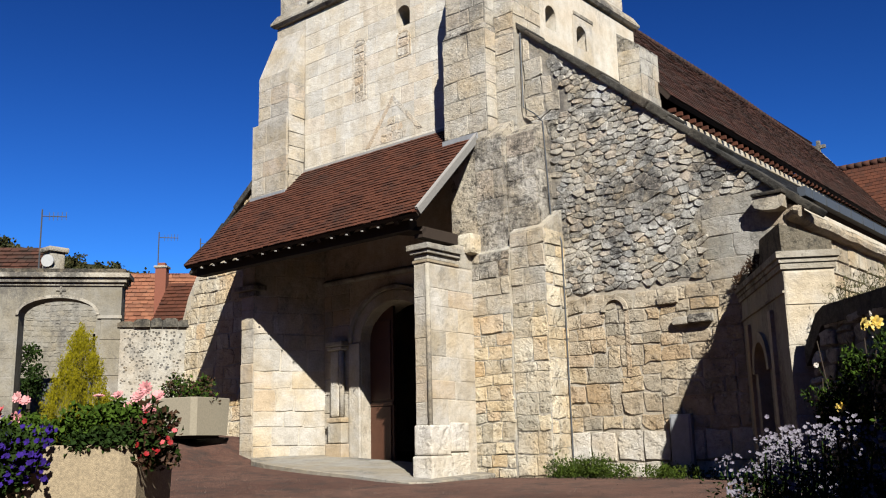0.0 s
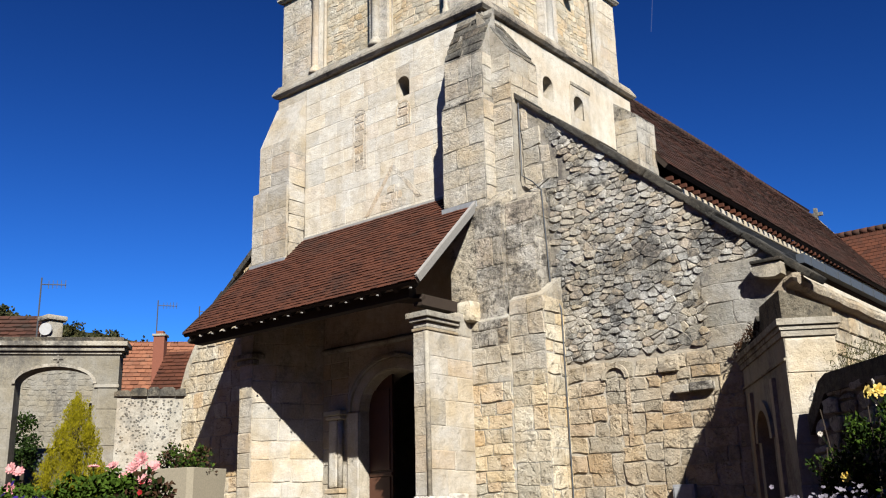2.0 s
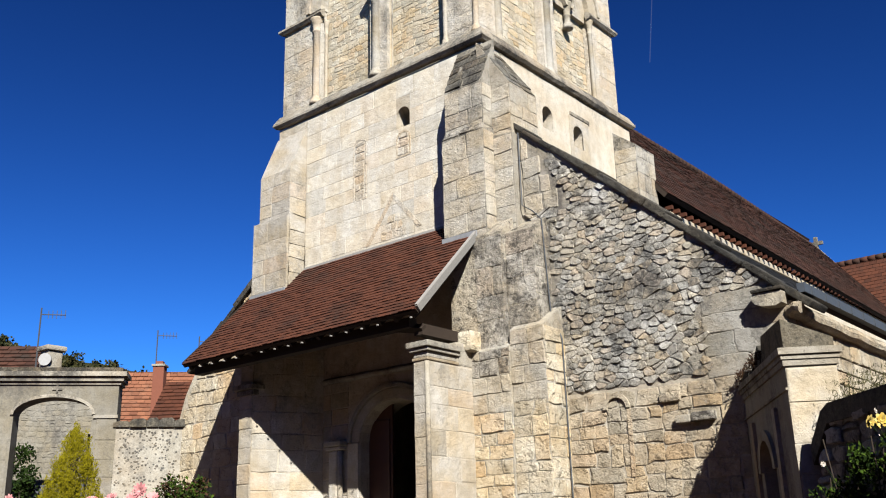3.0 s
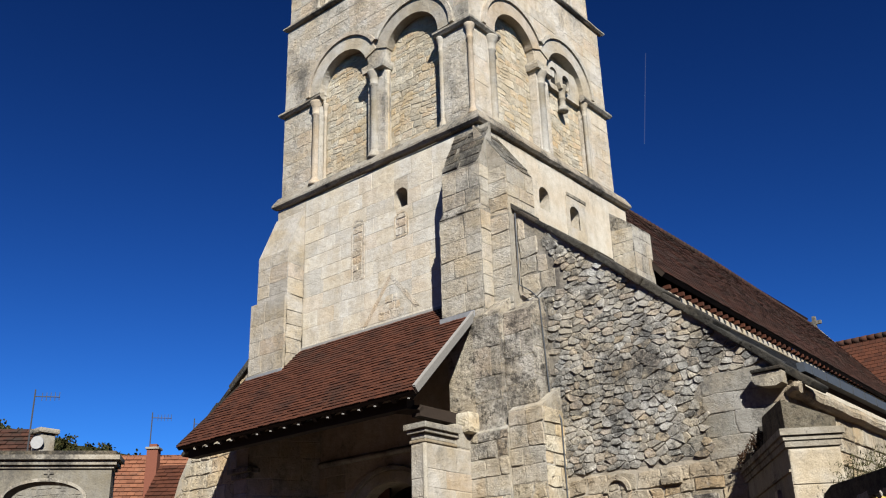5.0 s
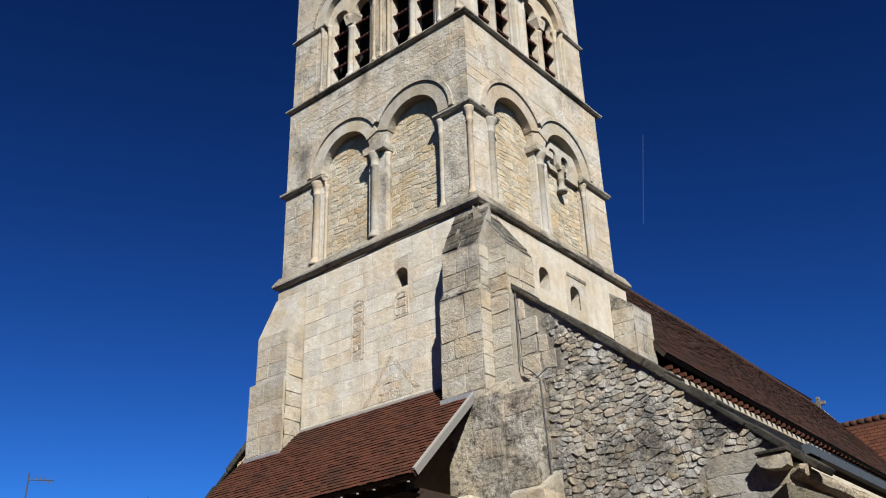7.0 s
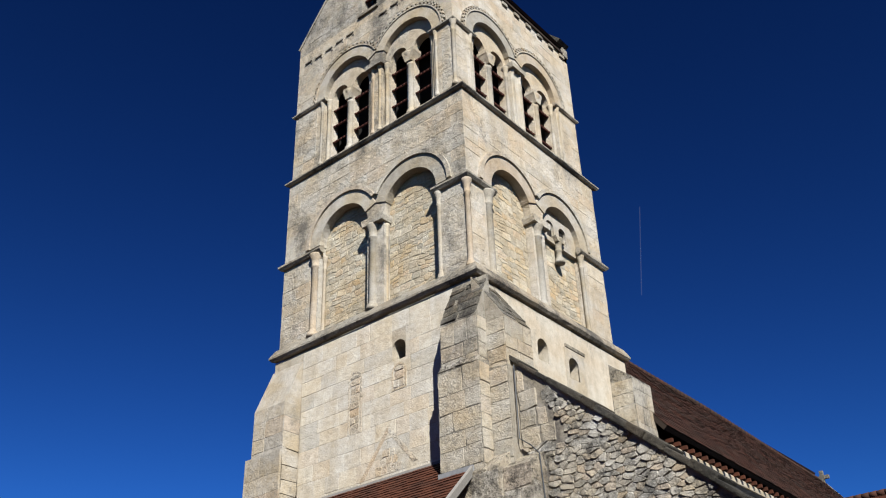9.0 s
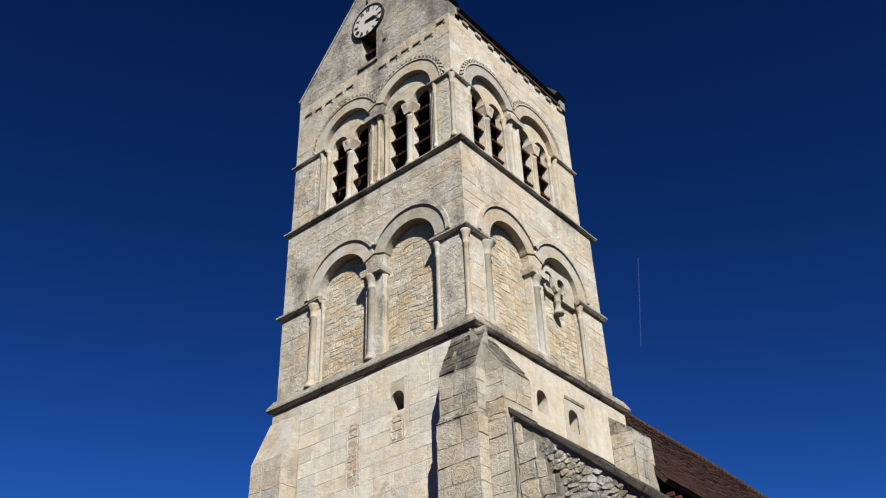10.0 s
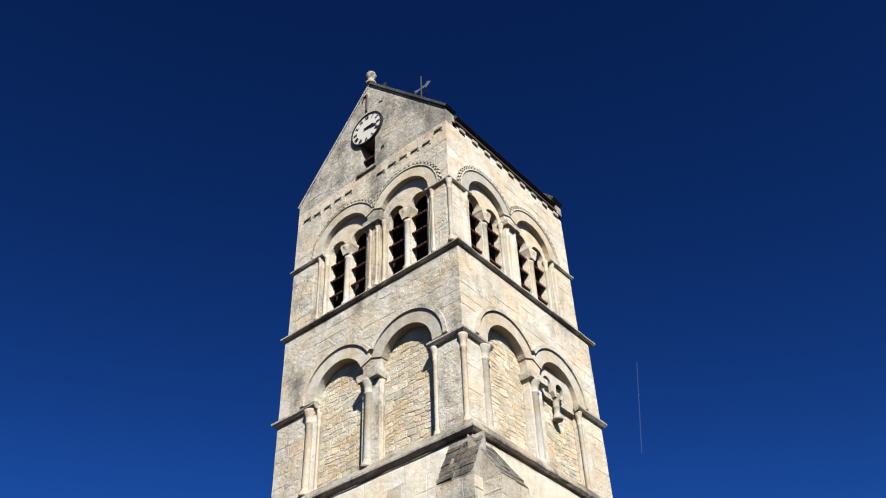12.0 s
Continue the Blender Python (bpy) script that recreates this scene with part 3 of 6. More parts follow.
# small twin opening kept in the far south arch
fm = S(x1 - 0.225)
part("twin_arch", slab(fm, [(3.2, 14.45), (4.9, 14.45), (4.9, 15.3), (3.2, 15.3)], [arch_ring(3.72, 0.17, 14.6, 14.95), arch_ring(4.3, 0.17, 14.6, 14.95)], 0.0, 0.12), ASHLAR, tower)
# near-black sheet paints the shade in the two small openings
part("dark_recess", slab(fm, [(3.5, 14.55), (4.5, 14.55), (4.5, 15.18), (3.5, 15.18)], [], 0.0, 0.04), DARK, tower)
column(fm @ Vector((4.0, 13.9, 0.14)), 0.75, 0.08)
part("bracket", slab(fm, [(3.86, 14.52), (4.16, 14.52), (4.24, 14.66), (3.78, 14.66)], [], 0, 0.24), ASHLAR, tower)
column((ST2[1] - 0.02, ST2[2] + 0.02, 12.1), 2.4, 0.07)

# belfry stage
part("string_course", moulding(W(y0), x0, x1, 17.42, 0.11, 0.11, 0.6, (1, 1)), MOULD, tower, "dark weathered stone string course")
part("string_course", moulding(S(x1), y0, y1 + 0.15, 17.42, 0.11, 0.11, 0.6, (1, 1)), MOULD, tower, "dark weathered stone string course")
x0, x1, y0, y1 = ST3
Z3, Z3B = 17.45, 22.3
BEL_W = [(-4.36, 0.95, 19.97), (-2.05, 0.95, 19.97)]
BEL_S = [(1.84, 0.88, 19.95), (4.08, 0.88, 19.95)]
plate_arches(W(y0), x0, x1, Z3, Z3B, BEL_W, 0.3, "belfry_wall", FAR_GREY)
plate_arches(S(x1), y0 + 0.3, y1, Z3, 22.5, BEL_S, 0.3, "belfry_wall", FAR_CREAM)
WIN = []
for fm, arcs, ends in ((W(y0), BEL_W, (x0, x1 - 0.3)), (S(x1), BEL_S, (y0 + 0.6, y1))):
    holes = []
    for uc, half, spring in arcs:
        for s in (-1, 1):
            holes.append((uc + s * 0.43, 0.30, 17.68, 19.94))
            WIN.append((fm, uc + s * 0.43))
    ring = [(ends[0], Z3), (ends[1], Z3), (ends[1], 21.2), (ends[0], 21.2)]
    part("belfry_screen", slab(fm, ring, [arch_ring(*h) for h in holes], -0.36, -0.14), FAR_CREAM, tower)
    for uc, half, spring in arcs:
        first = uc == arcs[0][0]
        gap = (arcs[1][0] - arcs[0][0]) / 2
        # the outermost dark ring paints the shade between the billets
        for name, r0, r1, front, mat in (("archivolt", half - 0.02, half + 0.32, 0.03, ASHLAR), ("hood_mould", half + 0.32, half + 0.36, 0.06, FAR_GREY), ("billet_hollow", half + 0.36, half + 0.475, 0.012, LICHEN_SHADE)):
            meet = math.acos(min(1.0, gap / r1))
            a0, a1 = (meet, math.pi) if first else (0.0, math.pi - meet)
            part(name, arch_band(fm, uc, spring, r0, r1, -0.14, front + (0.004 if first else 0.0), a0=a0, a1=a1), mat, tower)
        # billet ornament round the arch
        for k in range(25):
            a = math.pi * (k + 0.5) / 25
            for r, off in ((half + 0.39, 0), (half + 0.445, 0.5)):
                aa = a + off * math.pi / 25
                if r * math.cos(aa) * (1 if first else -1) > gap:
                    continue
                c = Vector((uc + r * math.cos(aa), spring + r * math.sin(aa), 0.04))
                bm = boxed(-0.026, 0.026, -0.045, 0.045, -0.06, 0.025)
                bm.transform(fm @ Matrix.Translation(c) @ Matrix.Rotation(aa, 4, "Z"))
                part("billet", bm, ASHLAR, tower)
        column(fm @ Vector((uc, 17.6, -0.16)), 2.2, 0.095, cap=0.42)
        part("capital", slab(fm, [(uc - 0.10, 19.46), (uc + 0.10, 19.46), (uc + 0.19, 19.74), (uc + 0.21, 19.78), (uc + 0.21, 19.88), (uc - 0.21, 19.88), (uc - 0.21, 19.78), (uc - 0.19, 19.74)], [], -0.36, -0.03), ASHLAR, tower, "carved trapezoid capital")
        for s in (-1, 1):
            column(fm @ Vector((uc + s * (half - 0.10), 17.55, -0.12)), 2.35, 0.055)
            column(fm @ Vector((uc + s * (half + 0.08), 17.55, -0.02)), 2.35, 0.05)
    a, b = arcs
    capital_block(fm, (a[0] + b[0]) / 2, 19.86, 0.3, 0.14, 0.16)
    e = (x0, x1) if fm[1][2] < -0.5 else (y0, y1)
    part("impost_band", moulding(fm, e[0], a[0] - a[1] + 0.1, 19.93, 0.1, 0.09, 0.5, (1, 0)), MOULD, tower)
    part("impost_band", moulding(fm, b[0] + b[1] - 0.1, e[1], 19.93, 0.1, 0.09, 0.5, (0, 1)), MOULD, tower)
# near-black box added so that the belfry windows look unlit inside
part("bell_chamber_boarding", boxed(x0 + 0.9, x1 - 0.95, y0 + 0.95, y1 - 0.9, 17.4, 21.5), DARK, tower, "near-black box added inside the belfry to keep its windows dark")


def louvre_board(half, drop):
    """A sloping louvre clad in tiles, with a scalloped lower edge."""
    lip = []
    for k in range(5):
        c, r = -half + half * (2 * k + 1) / 5, half / 5
        lip += [(c + r * math.cos(a), -drop - 0.6 * r * math.sin(a)) for a in (math.pi, math.pi * 0.75, math.pi / 2, math.pi / 4, 0.05)]
    return slab(Matrix.Identity(4), [(half, drop), (-half, drop)] + lip, [], -0.02, 0.02)


for fm, uc in WIN:
    for v in (17.8, 18.38, 18.96, 19.54):
        bm = louvre_board(0.31, 0.10)
        bm.transform(fm @ Matrix.Translation((uc, v, -0.27)) @ Matrix.Rotation(radians(-48), 4, "X"))
        part("louvre", bm, LOUVRE, tower, "reddish-brown sloping louvre board")
column((x1 - 0.02, y0 + 0.02, 17.6), 2.3, 0.06)
part("north_wall", boxed(x0, x0 + 0.5, y0 + 0.75, y1, Z3, 22.6), ASHLAR, tower)
part("east_wall", boxed(x0 + 0.5, x1 - 0.75, y1 - 0.5, y1, Z3, 22.6), ASHLAR, tower)

# gable, roof, clock
AP = (-3.5, 26.45)
part("west_gable", slab(W(y0), [(x0, Z3B), (x1, Z3B), (x1, 22.85), AP, (x0, 22.65)], [[(-3.84, 22.38), (-3.22, 22.38), (-3.22, 23.8), (-3.84, 23.8)]], -0.5, 0.0), GABLE_STONE, tower, "grey weathered limestone gable")
# near-black backing added to keep the gable opening dark
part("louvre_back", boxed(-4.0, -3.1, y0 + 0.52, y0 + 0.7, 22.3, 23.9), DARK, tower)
for v in (22.62, 23.12):
    bm = louvre_board(0.30, 0.12)
    bm.transform(W(y0) @ Matrix.Translation((-3.53, v, -0.24)) @ Matrix.Rotation(radians(-48), 4, "X"))
    part("louvre", bm, LOUVRE, tower, "reddish-brown sloping louvre board")
part("louvre_sill", boxed(-3.95, -3.14, y0 - 0.07, y0 + 0.3, 22.27, 22.37, bevel=0.015), MOULD, tower)
part("east_gable", slab(W(y1), [(x0, Z3B), (x1, Z3B), (x1, 22.85), AP, (x0, 22.65)], [], 0.0, 0.4), ASHLAR_GREY, tower)


def gable_cope(pa, pb, y_a, y_b, out, mat, name="coping"):
    d = Vector((pb[0] - pa[0], 0, pb[1] - pa[1]))
    n = Vector((-d.z, 0, d.x)).normalized()
    if n.z < 0:
        n = -n
    bm = bmesh.new()
    vs = []
    for y in (y_a, y_b):
        for p, o in ((pa, -0.02), (pb, -0.02), (pb, out), (pa, out)):
            q = Vector((p[0], y, p[1])) + n * o
            vs.append(bm.verts.new(q))
    for f in ((0, 1, 2, 3), (7, 6, 5, 4), (0, 4, 5, 1), (1, 5, 6, 2), (2, 6, 7, 3), (3, 7, 4, 0)):
        bm.faces.new([vs[k] for k in f])
    bmesh.ops.recalc_face_normals(bm, faces=bm.faces[:])
    return part(name, bm, mat, tower)


gable_cope(AP, (x1 + 0.06, 22.85), y0 - 0.06, y0 + 0.4, 0.06, BLACKENED)
gable_cope((x0 - 0.03, 22.65), AP, y0 - 0.03, y0 + 0.4, 0.06, MOULD)
gable_cope(AP, (x1 + 0.08, 22.64), y0 + 0.4, y1 - 0.4, 0.07, OLD_TILE, "roof_slope")
gable_cope((x0 - 0.25, 22.4), AP, y0 + 0.4, y1 - 0.4, 0.12, OLD_TILE, "roof_slope")
gable_cope(AP, (x1 + 0.05, 22.9), y1 - 0.5, y1 + 0.02, 0.12, BLACKENED)
for k in range(9):
    part("corbel", boxed(x1 - 0.02, x1 + 0.06, 0.75 + 0.6 * k, 1.0 + 0.6 * k, 22.3, 22.42, bevel=0.015), MOULD, tower)
part("eaves_board", boxed(x1 - 0.05, x1 + 0.07, y0 + 0.4, y1 - 0.3, 22.47, 22.55), OAK_DARK, tower)
part("kneeler", boxed(x1 - 0.3, x1 + 0.04, y1 - 0.55, y1 + 0.05, 22.5, 22.85, bevel=0.03), MOULD, tower)
# line of putlog stones under the gable
for k in range(13):
    u = x0 + 0.3 + k * 0.45
    if not -4.05 < u + 0.1 < -3.05:
        v = 21.84 + 0.03 * math.sin(k * 5) + (0.22 if k > 11 else 0.0)
        part("drip_stone", boxed(u, u + 0.3, y0 - 0.05, y0 + 0.1, v, v + 0.05), MOULD, tower)
        part("drip_stone", boxed(u + 0.25, u + 0.3, y0 - 0.03, y0 + 0.1, v - 0.1, v - 0.004), MOULD, tower)
# putlog holes as flat near-black patches, their inner shade put into the colour
for u, v in ((-4.6, 22.75), (-2.9, 22.95), (-2.5, 23.6), (-2.85, 25.9), (-3.0, 25.2)):
    part("putlog_hole", slab(W(y0), arch_ring(u, 0.07, v - 0.08, v + 0.02, 6), [], -0.02, 0.004), DARK, tower)
part("tie_iron", tube([(-3.62, y0 - 0.03, 25.15), (-3.62, y0 - 0.03, 25.95), (-3.75, y0 - 0.03, 25.9), (-3.82, y0 - 0.03, 25.75)], 0.03), IRON, tower)
bm = lathe([(0.16, 0), (0.18, 0.08), (0.1, 0.14), (0.13, 0.3), (0.19, 0.42), (0.16, 0.54), (0.08, 0.6)], (AP[0] - 0.02, y0 + 0.05, AP[1] + 0.02), 10)
part("finial", bm, MOULD, tower, "small weathered carved stone finial")


# ---- corner buttresses of the tower ----
def wedge(x0, x1, y0, y1, z0, z1_front, z1_back, axis="y"):
    """A buttress stage with a sloping top: low along y0 (or along x1 when axis is 'x')."""
    bm = bmesh.new()
    tops = [z1_front, z1_front, z1_back, z1_back] if axis == "y" else [z1_back, z1_front, z1_front, z1_back]
    c = ((x0, y0), (x1, y0), (x1, y1), (x0, y1))
    lo = [bm.verts.new((x, y, z0)) for x, y in c]
    hi = [bm.verts.new((x, y, z)) for (x, y), z in zip(c, tops)]
    bm.faces.new(lo[::-1])
    bm.faces.new(hi)
    for k in range(4):
        bm.faces.new((lo[k], lo[(k + 1) % 4], hi[(k + 1) % 4], hi[k]))
    return bm


def buttress_stones(ob, faces, mat, rg, heights=(0.3, 0.46), widths=(0.34, 0.7), proud=0.011):
    for fm, u0, u1, v0, v1 in faces:
        rubble(fm, courses(lambda a, b: [(u0, u1)], v0, v1, heights, widths, rg), mat, ob, rg, proud, amp=0.020, joint=0.009, name="block")


rgB = random.Random(5)
# south-west corner: a west-facing and a south-facing buttress
b = part("west_buttress", wedge(-0.66, 0.33, -0.5, 0, 6.8, 10.55, 11.7), MOULD, tower, "lichened stepped limestone buttress")
buttress_stones(b, [(W(-0.5), -0.66, 0.33, 7.0, 10.52), (S(0.33), -0.5, -0.2, 7.0, 10.5)], BUTTRESS_PALE, rgB)
b2 = part("west_buttress", wedge(-0.70, 0.37, -0.57, 0, 6.8, 9.45, 9.6), MOULD, tower)
buttress_stones(b2, [(W(-0.57), -0.70, 0.37, 7.0, 9.43), (S(0.37), -0.57, -0.22, 7.0, 9.43)], BUTTRESS_PALE, rgB)
b = part("south_buttress", wedge(0, 0.80, -0.2, 0.75, 6.0, 10.45, 11.65, "x"), MOULD, tower, "lichened stepped limestone buttress")
buttress_stones(b, [(W(-0.2), 0.33, 0.80, 7.0, 10.42), (S(0.80), -0.2, 0.75, 9.3, 10.42)], BUTTRESS_PALE, rgB)
b2 = part("south_buttress", wedge(0, 0.85, -0.25, 0.75, 6.0, 9.3, 9.4, "x"), MOULD, tower)
buttress_stones(b2, [(W(-0.25), 0.37, 0.85, 7.0, 9.28)], BUTTRESS_PALE, rgB)
# dressed stones on the sloping tops
def wash(origin, u, v):
    u, v = Vector(u), Vector(v).normalized()
    return Matrix.Translation(origin) @ Matrix((u, v, u.cross(v))).transposed().to_4x4()


buttress_stones(b, [(wash((0.8, 0, 10.45), (0, 1, 0), (-0.8, 0, 1.2)), -0.2, 0.72, 0.0, 1.4), (wash((0, -0.5, 10.55), (1, 0, 0), (0, 0.5, 1.15)), -0.66, 0.33, 0.0, 1.08)], LICHEN_SHADE, rgB, (0.2, 0.3), (0.25, 0.5), 0.022)
buttress_stones(b2, [(wash((0, -0.57, 9.45), (1, 0, 0), (0, 0.07, 0.15)), -0.70, 0.37, 0.0, 0.16)], BUTTRESS, rgB, (0.15, 0.16), (0.3, 0.5), 0.02)
# lower, wider stage
low = part("lower_buttress", wedge(-0.5, 0.76, -0.66, 0, 0.5, 7.15, 7.75), BUTTRESS, tower, "grey weathered lower buttress")
buttress_stones(low, [(W(-0.66), 0.12, 0.76, 4.9, 7.1), (S(0.76), -0.66, -0.55, 5.0, 7.1)], BUTTRESS, rgB, (0.4, 0.62), (0.3, 0.7), 0.010)
low2 = part("lower_buttress", wedge(0.76, 1.42, -0.55, 0.2, 0.5, 7.1, 7.6), BUTTRESS, tower, "grey weathered lower buttress")
buttress_stones(low2, [(W(-0.55), 0.78, 1.42, 5.3, 7.1), (S(1.42), -0.55, -0.05, 5.3, 7.1)], BUTTRESS, rgB, (0.38, 0.56), (0.3, 0.66), 0.010)
foot = part("buttress_foot", wedge(-0.4, 0.88, -0.74, 0, 0.5, 4.9, 5.5), BUTTRESS_PALE, tower, "tan weathered buttress stonework")
for mat, v0, v1 in ((PALE_BLOCK, 0.7, 3.75), (BUTTRESS_PALE, 3.75, 4.4), (BUTTRESS, 4.4, 4.88)):
    rubble(W(-0.74), patchwork(-0.15, 0.88, v0, v1, (0.17, 0.40), (0.22, 0.62), rgB), mat, foot, rgB, 0.017, amp=0.028, joint=0.007, name="block")
foot2 = part("buttress_foot", wedge(0.88, 1.62, -0.69, 0.2, 0.5, 5.2, 5.8), BUTTRESS_PALE, tower, "tan weathered buttress stonework")
for mat, v0, v1 in ((PALE_BLOCK, 0.7, 3.9), (BUTTRESS_PALE, 3.9, 5.18)):
    rubble(W(-0.69), patchwork(0.88, 1.62, v0, v1, (0.17, 0.40), (0.22, 0.5), rgB), mat, foot2, rgB, 0.017, amp=0.028, joint=0.007, name="block")
buttress_stones(foot2, [(S(1.62), -0.69, -0.05, 0.7, 5.18)], PALE_BLOCK, rgB, (0.18, 0.40), (0.2, 0.55), 0.018)
# north-west corner
b = part("west_buttress", wedge(-6.62, -5.52, -0.5, 0, 6.6, 10.3, 11.5), ASHLAR, tower, "cream stepped limestone buttress")
buttress_stones(b, [(W(-0.5), -6.62, -5.52, 9.2, 10.28), (S(-5.52), -0.5, 0, 7.3, 10.3)], ASHLAR, rgB, (0.33, 0.42), (0.4, 0.6), 0.006)
b = part("west_buttress", wedge(-6.76, -5.52, -0.56, 0, 6.6, 9.1, 9.3), ASHLAR, tower)
buttress_stones(b, [(W(-0.56), -6.76, -5.52, 7.0, 9.08)], ASHLAR, rgB, (0.33, 0.42), (0.4, 0.6), 0.006)
# south-east corner, above the aisle roof
b = part("south_buttress", wedge(0, 0.6, 5.35, 6.3, 7.5, 10.92, 11.4, "x"), BUTTRESS, tower, "lichened stepped limestone buttress")
buttress_stones(b, [(W(5.35), 0.0, 0.6, 8.6, 10.88), (S(0.6), 5.35, 6.3, 8.6, 10.88)], BUTTRESS_PALE, rgB, proud=0.006)


# ---- tiled roofs ----
def tile_field(corner, along, up, length, rise, tile, row, mat, parent, name="tiles", skirt=0.0, seed=1, thick=0.02):
    """Overlapping plain tiles on a slope: corner at the eave, unit vectors along it and up the slope."""
    rg = random.Random(seed)
    along, up = Vector(along).normalized(), Vector(up).normalized()
    nrm = along.cross(up).normalized()
    if nrm.z < 0:
        nrm = -nrm
    verts, faces = [], []
    rows, cols = int(rise / row), int(length / tile)
    corner = Vector(corner)
    for r in range(rows):
        for c in range(-1, cols + 1):
            u0 = (c + (0.5 if r % 2 else 0)) * tile
            u1 = min(u0 + tile * 0.95, length)
            u0 = max(u0, 0)
            if u1 - u0 < 0.02:
                continue
            v0, v1 = r * row - 0.02, (r + 1) * row + 0.03
            lift = thick * rg.uniform(1.0, 1.7)
            dv = rg.uniform(-0.008, 0.008)
            b = len(verts)
            for u, v, h in ((u0, v0 + dv, lift), (u1, v0 + dv, lift), (u1, v1, 0.004), (u0, v1, 0.004), (u0, v0 + dv, lift - thick), (u1, v0 + dv, lift - thick)):
                verts.append(tuple(corner + along * u + up * v + nrm * h))
            faces += [(b, b + 1, b + 2, b + 3), (b + 4, b + 5, b + 1, b), (b + 4, b, b + 3), (b + 5, b + 2, b + 1)]
    me = bpy.data.meshes.new(name)
    me.from_pydata(verts, [], faces)
    me.materials.append(mat)
    ob = new(name, me)
    ob.parent = parent
    ob["kind"] = "stuff"
    return ob


def slope_slab(corner, along, up, length, rise, thick, mat, parent, name="roof_deck"):
    along, up = Vector(along).normalized(), Vector(up).normalized()
    n = along.cross(up).normalized()
    if n.z < 0:
        n = -n
    bm = bmesh.new()
    c = Vector(corner)
    vs = [bm.verts.new(c + along * u + up * v + n * h) for h in (-thick, 0) for u, v in ((0, 0), (length, 0), (length, rise), (0, rise))]
    for f in ((0, 3, 2, 1), (4, 5, 6, 7), (0, 1, 5, 4), (1, 2, 6, 5), (2, 3, 7, 6), (3, 0, 4, 7)):
        bm.faces.new([vs[k] for k in f])
    bmesh.ops.recalc_face_normals(bm, faces=bm.faces[:])
    return part(name, bm, mat, parent)


# ---- west porch ----
porch = thing("church_porch", "stone church porch with a brown clay-tiled pent roof on dark rafters", "porch")
EY, EZ, TZ = -2.35, 5.44, 7.82
PX0, PX1 = -6.78, 0.10
up = Vector((0, -EY, TZ - EZ))
slope_len = up.length
slope_slab((PX0, EY, EZ), (1, 0, 0), up, PX1 - PX0, slope_len, 0.07, OAK_DARK, porch)
tile_field((PX0, EY, EZ + 0.02), (1, 0, 0), up, PX1 - PX0, slope_len, 0.17, 0.115, TILE, porch, seed=4)
for k in range(17):
    x = PX0 + 0.15 + k * (PX1 - PX0 - 0.35) / 16
    slope_slab((x, EY + 0.04, EZ - 0.05), (1, 0, 0), up, 0.09, slope_len - 0.2, 0.09, OAK_DARK, porch, "rafter")
    part("rafter_end", boxed(x + 0.03, x + 0.06, EY + 0.01, EY + 0.045, EZ - 0.115, EZ - 0.093), WHITE_EDGE, porch) if k % 5 else None
slope_slab((PX1, EY - 0.03, EZ + 0.06), (1, 0, 0), up, 0.05, slope_len - 0.9, 0.12, GREY_WOOD, porch, "bargeboard")
slope_slab((PX1 - 0.02, EY - 0.03, EZ + 0.09), (1, 0, 0), up, 0.06, slope_len - 0.85, 0.03, WHITE_EDGE, porch, "verge_fillet")
slope_slab((PX0 - 0.02, EY - 0.02, EZ + 0.05), (1, 0, 0), up, 0.04, slope_len - 0.7, 0.12, OAK_DARK, porch, "bargeboard")
part("flashing", slab(W(0), [(-5.5, 7.8), (-0.7, 7.8), (-0.7, 7.87), (-5.5, 7.87)], [], -0.01, 0.04), WHITE_EDGE, porch)
part("flashing", slab(W(-0.57), [(-0.72, 7.2), (0.14, 7.2), (0.14, 7.32), (-0.72, 7.32)], [], -0.01, 0.06), LEAD, porch)
part("flashing", slab(W(-0.56), [(-6.76, 7.2), (-5.5, 7.2), (-5.5, 7.3), (-6.76, 7.3)], [], -0.01, 0.06), LEAD, porch)
part("wall_plate", boxed(PX0 + 0.1, -0.3, -2.1, -1.9, 5.24, 5.42), OAK_DARK, porch)
part("tie_beam", boxed(-0.32, -0.12, -1.95, 0, 5.1, 5.3), OAK_DARK, porch)
part("brace", tube([(-0.12, -1.9, 5.2), (-0.9, -2.0, 5.35)], 0.09, 4), OAK_DARK, porch)

rgP = random.Random(9)
# south pier with its attached shaft and moulded capital
pier = part("pier", boxed(-0.30, 0.02, -2.0, -0.7, 0.6, 4.62), WARM_MORTAR, porch, "dressed cream limestone pier")
stones(W(-2.0), courses(lambda a, b: [(-0.30, 0.02)], 1.78, 4.6, (0.3, 0.5), (0.3, 0.4), rgP), ASHLAR, pier, 0.008, joint=0.007)
stones(S(0.02), courses(lambda a, b: [(-2.0, -0.72)], 1.78, 4.6, (0.3, 0.5), (0.4, 0.95), rgP), ASHLAR, pier, 0.008, joint=0.007)
part("shaft", lathe([(0.045, 0), (0.045, 3.05)], (0.0, -1.985, 1.55), 12), ASHLAR_GREY, porch)
for z0, z1, w in ((0.62, 1.28, 0.05), (1.28, 1.8, 0.025)):
    part("plinth_block", boxed(-0.31 - w, 0.04 + w, -2.01 - w, -1.52, z0, z1 - 0.01, bevel=0.035), PALE_FOOT, porch)
    part("plinth_block", boxed(-0.2, 0.05 + w, -1.51, -1.02, z0 + 0.05, z1 + 0.03, bevel=0.035), PALE_FOOT, porch)
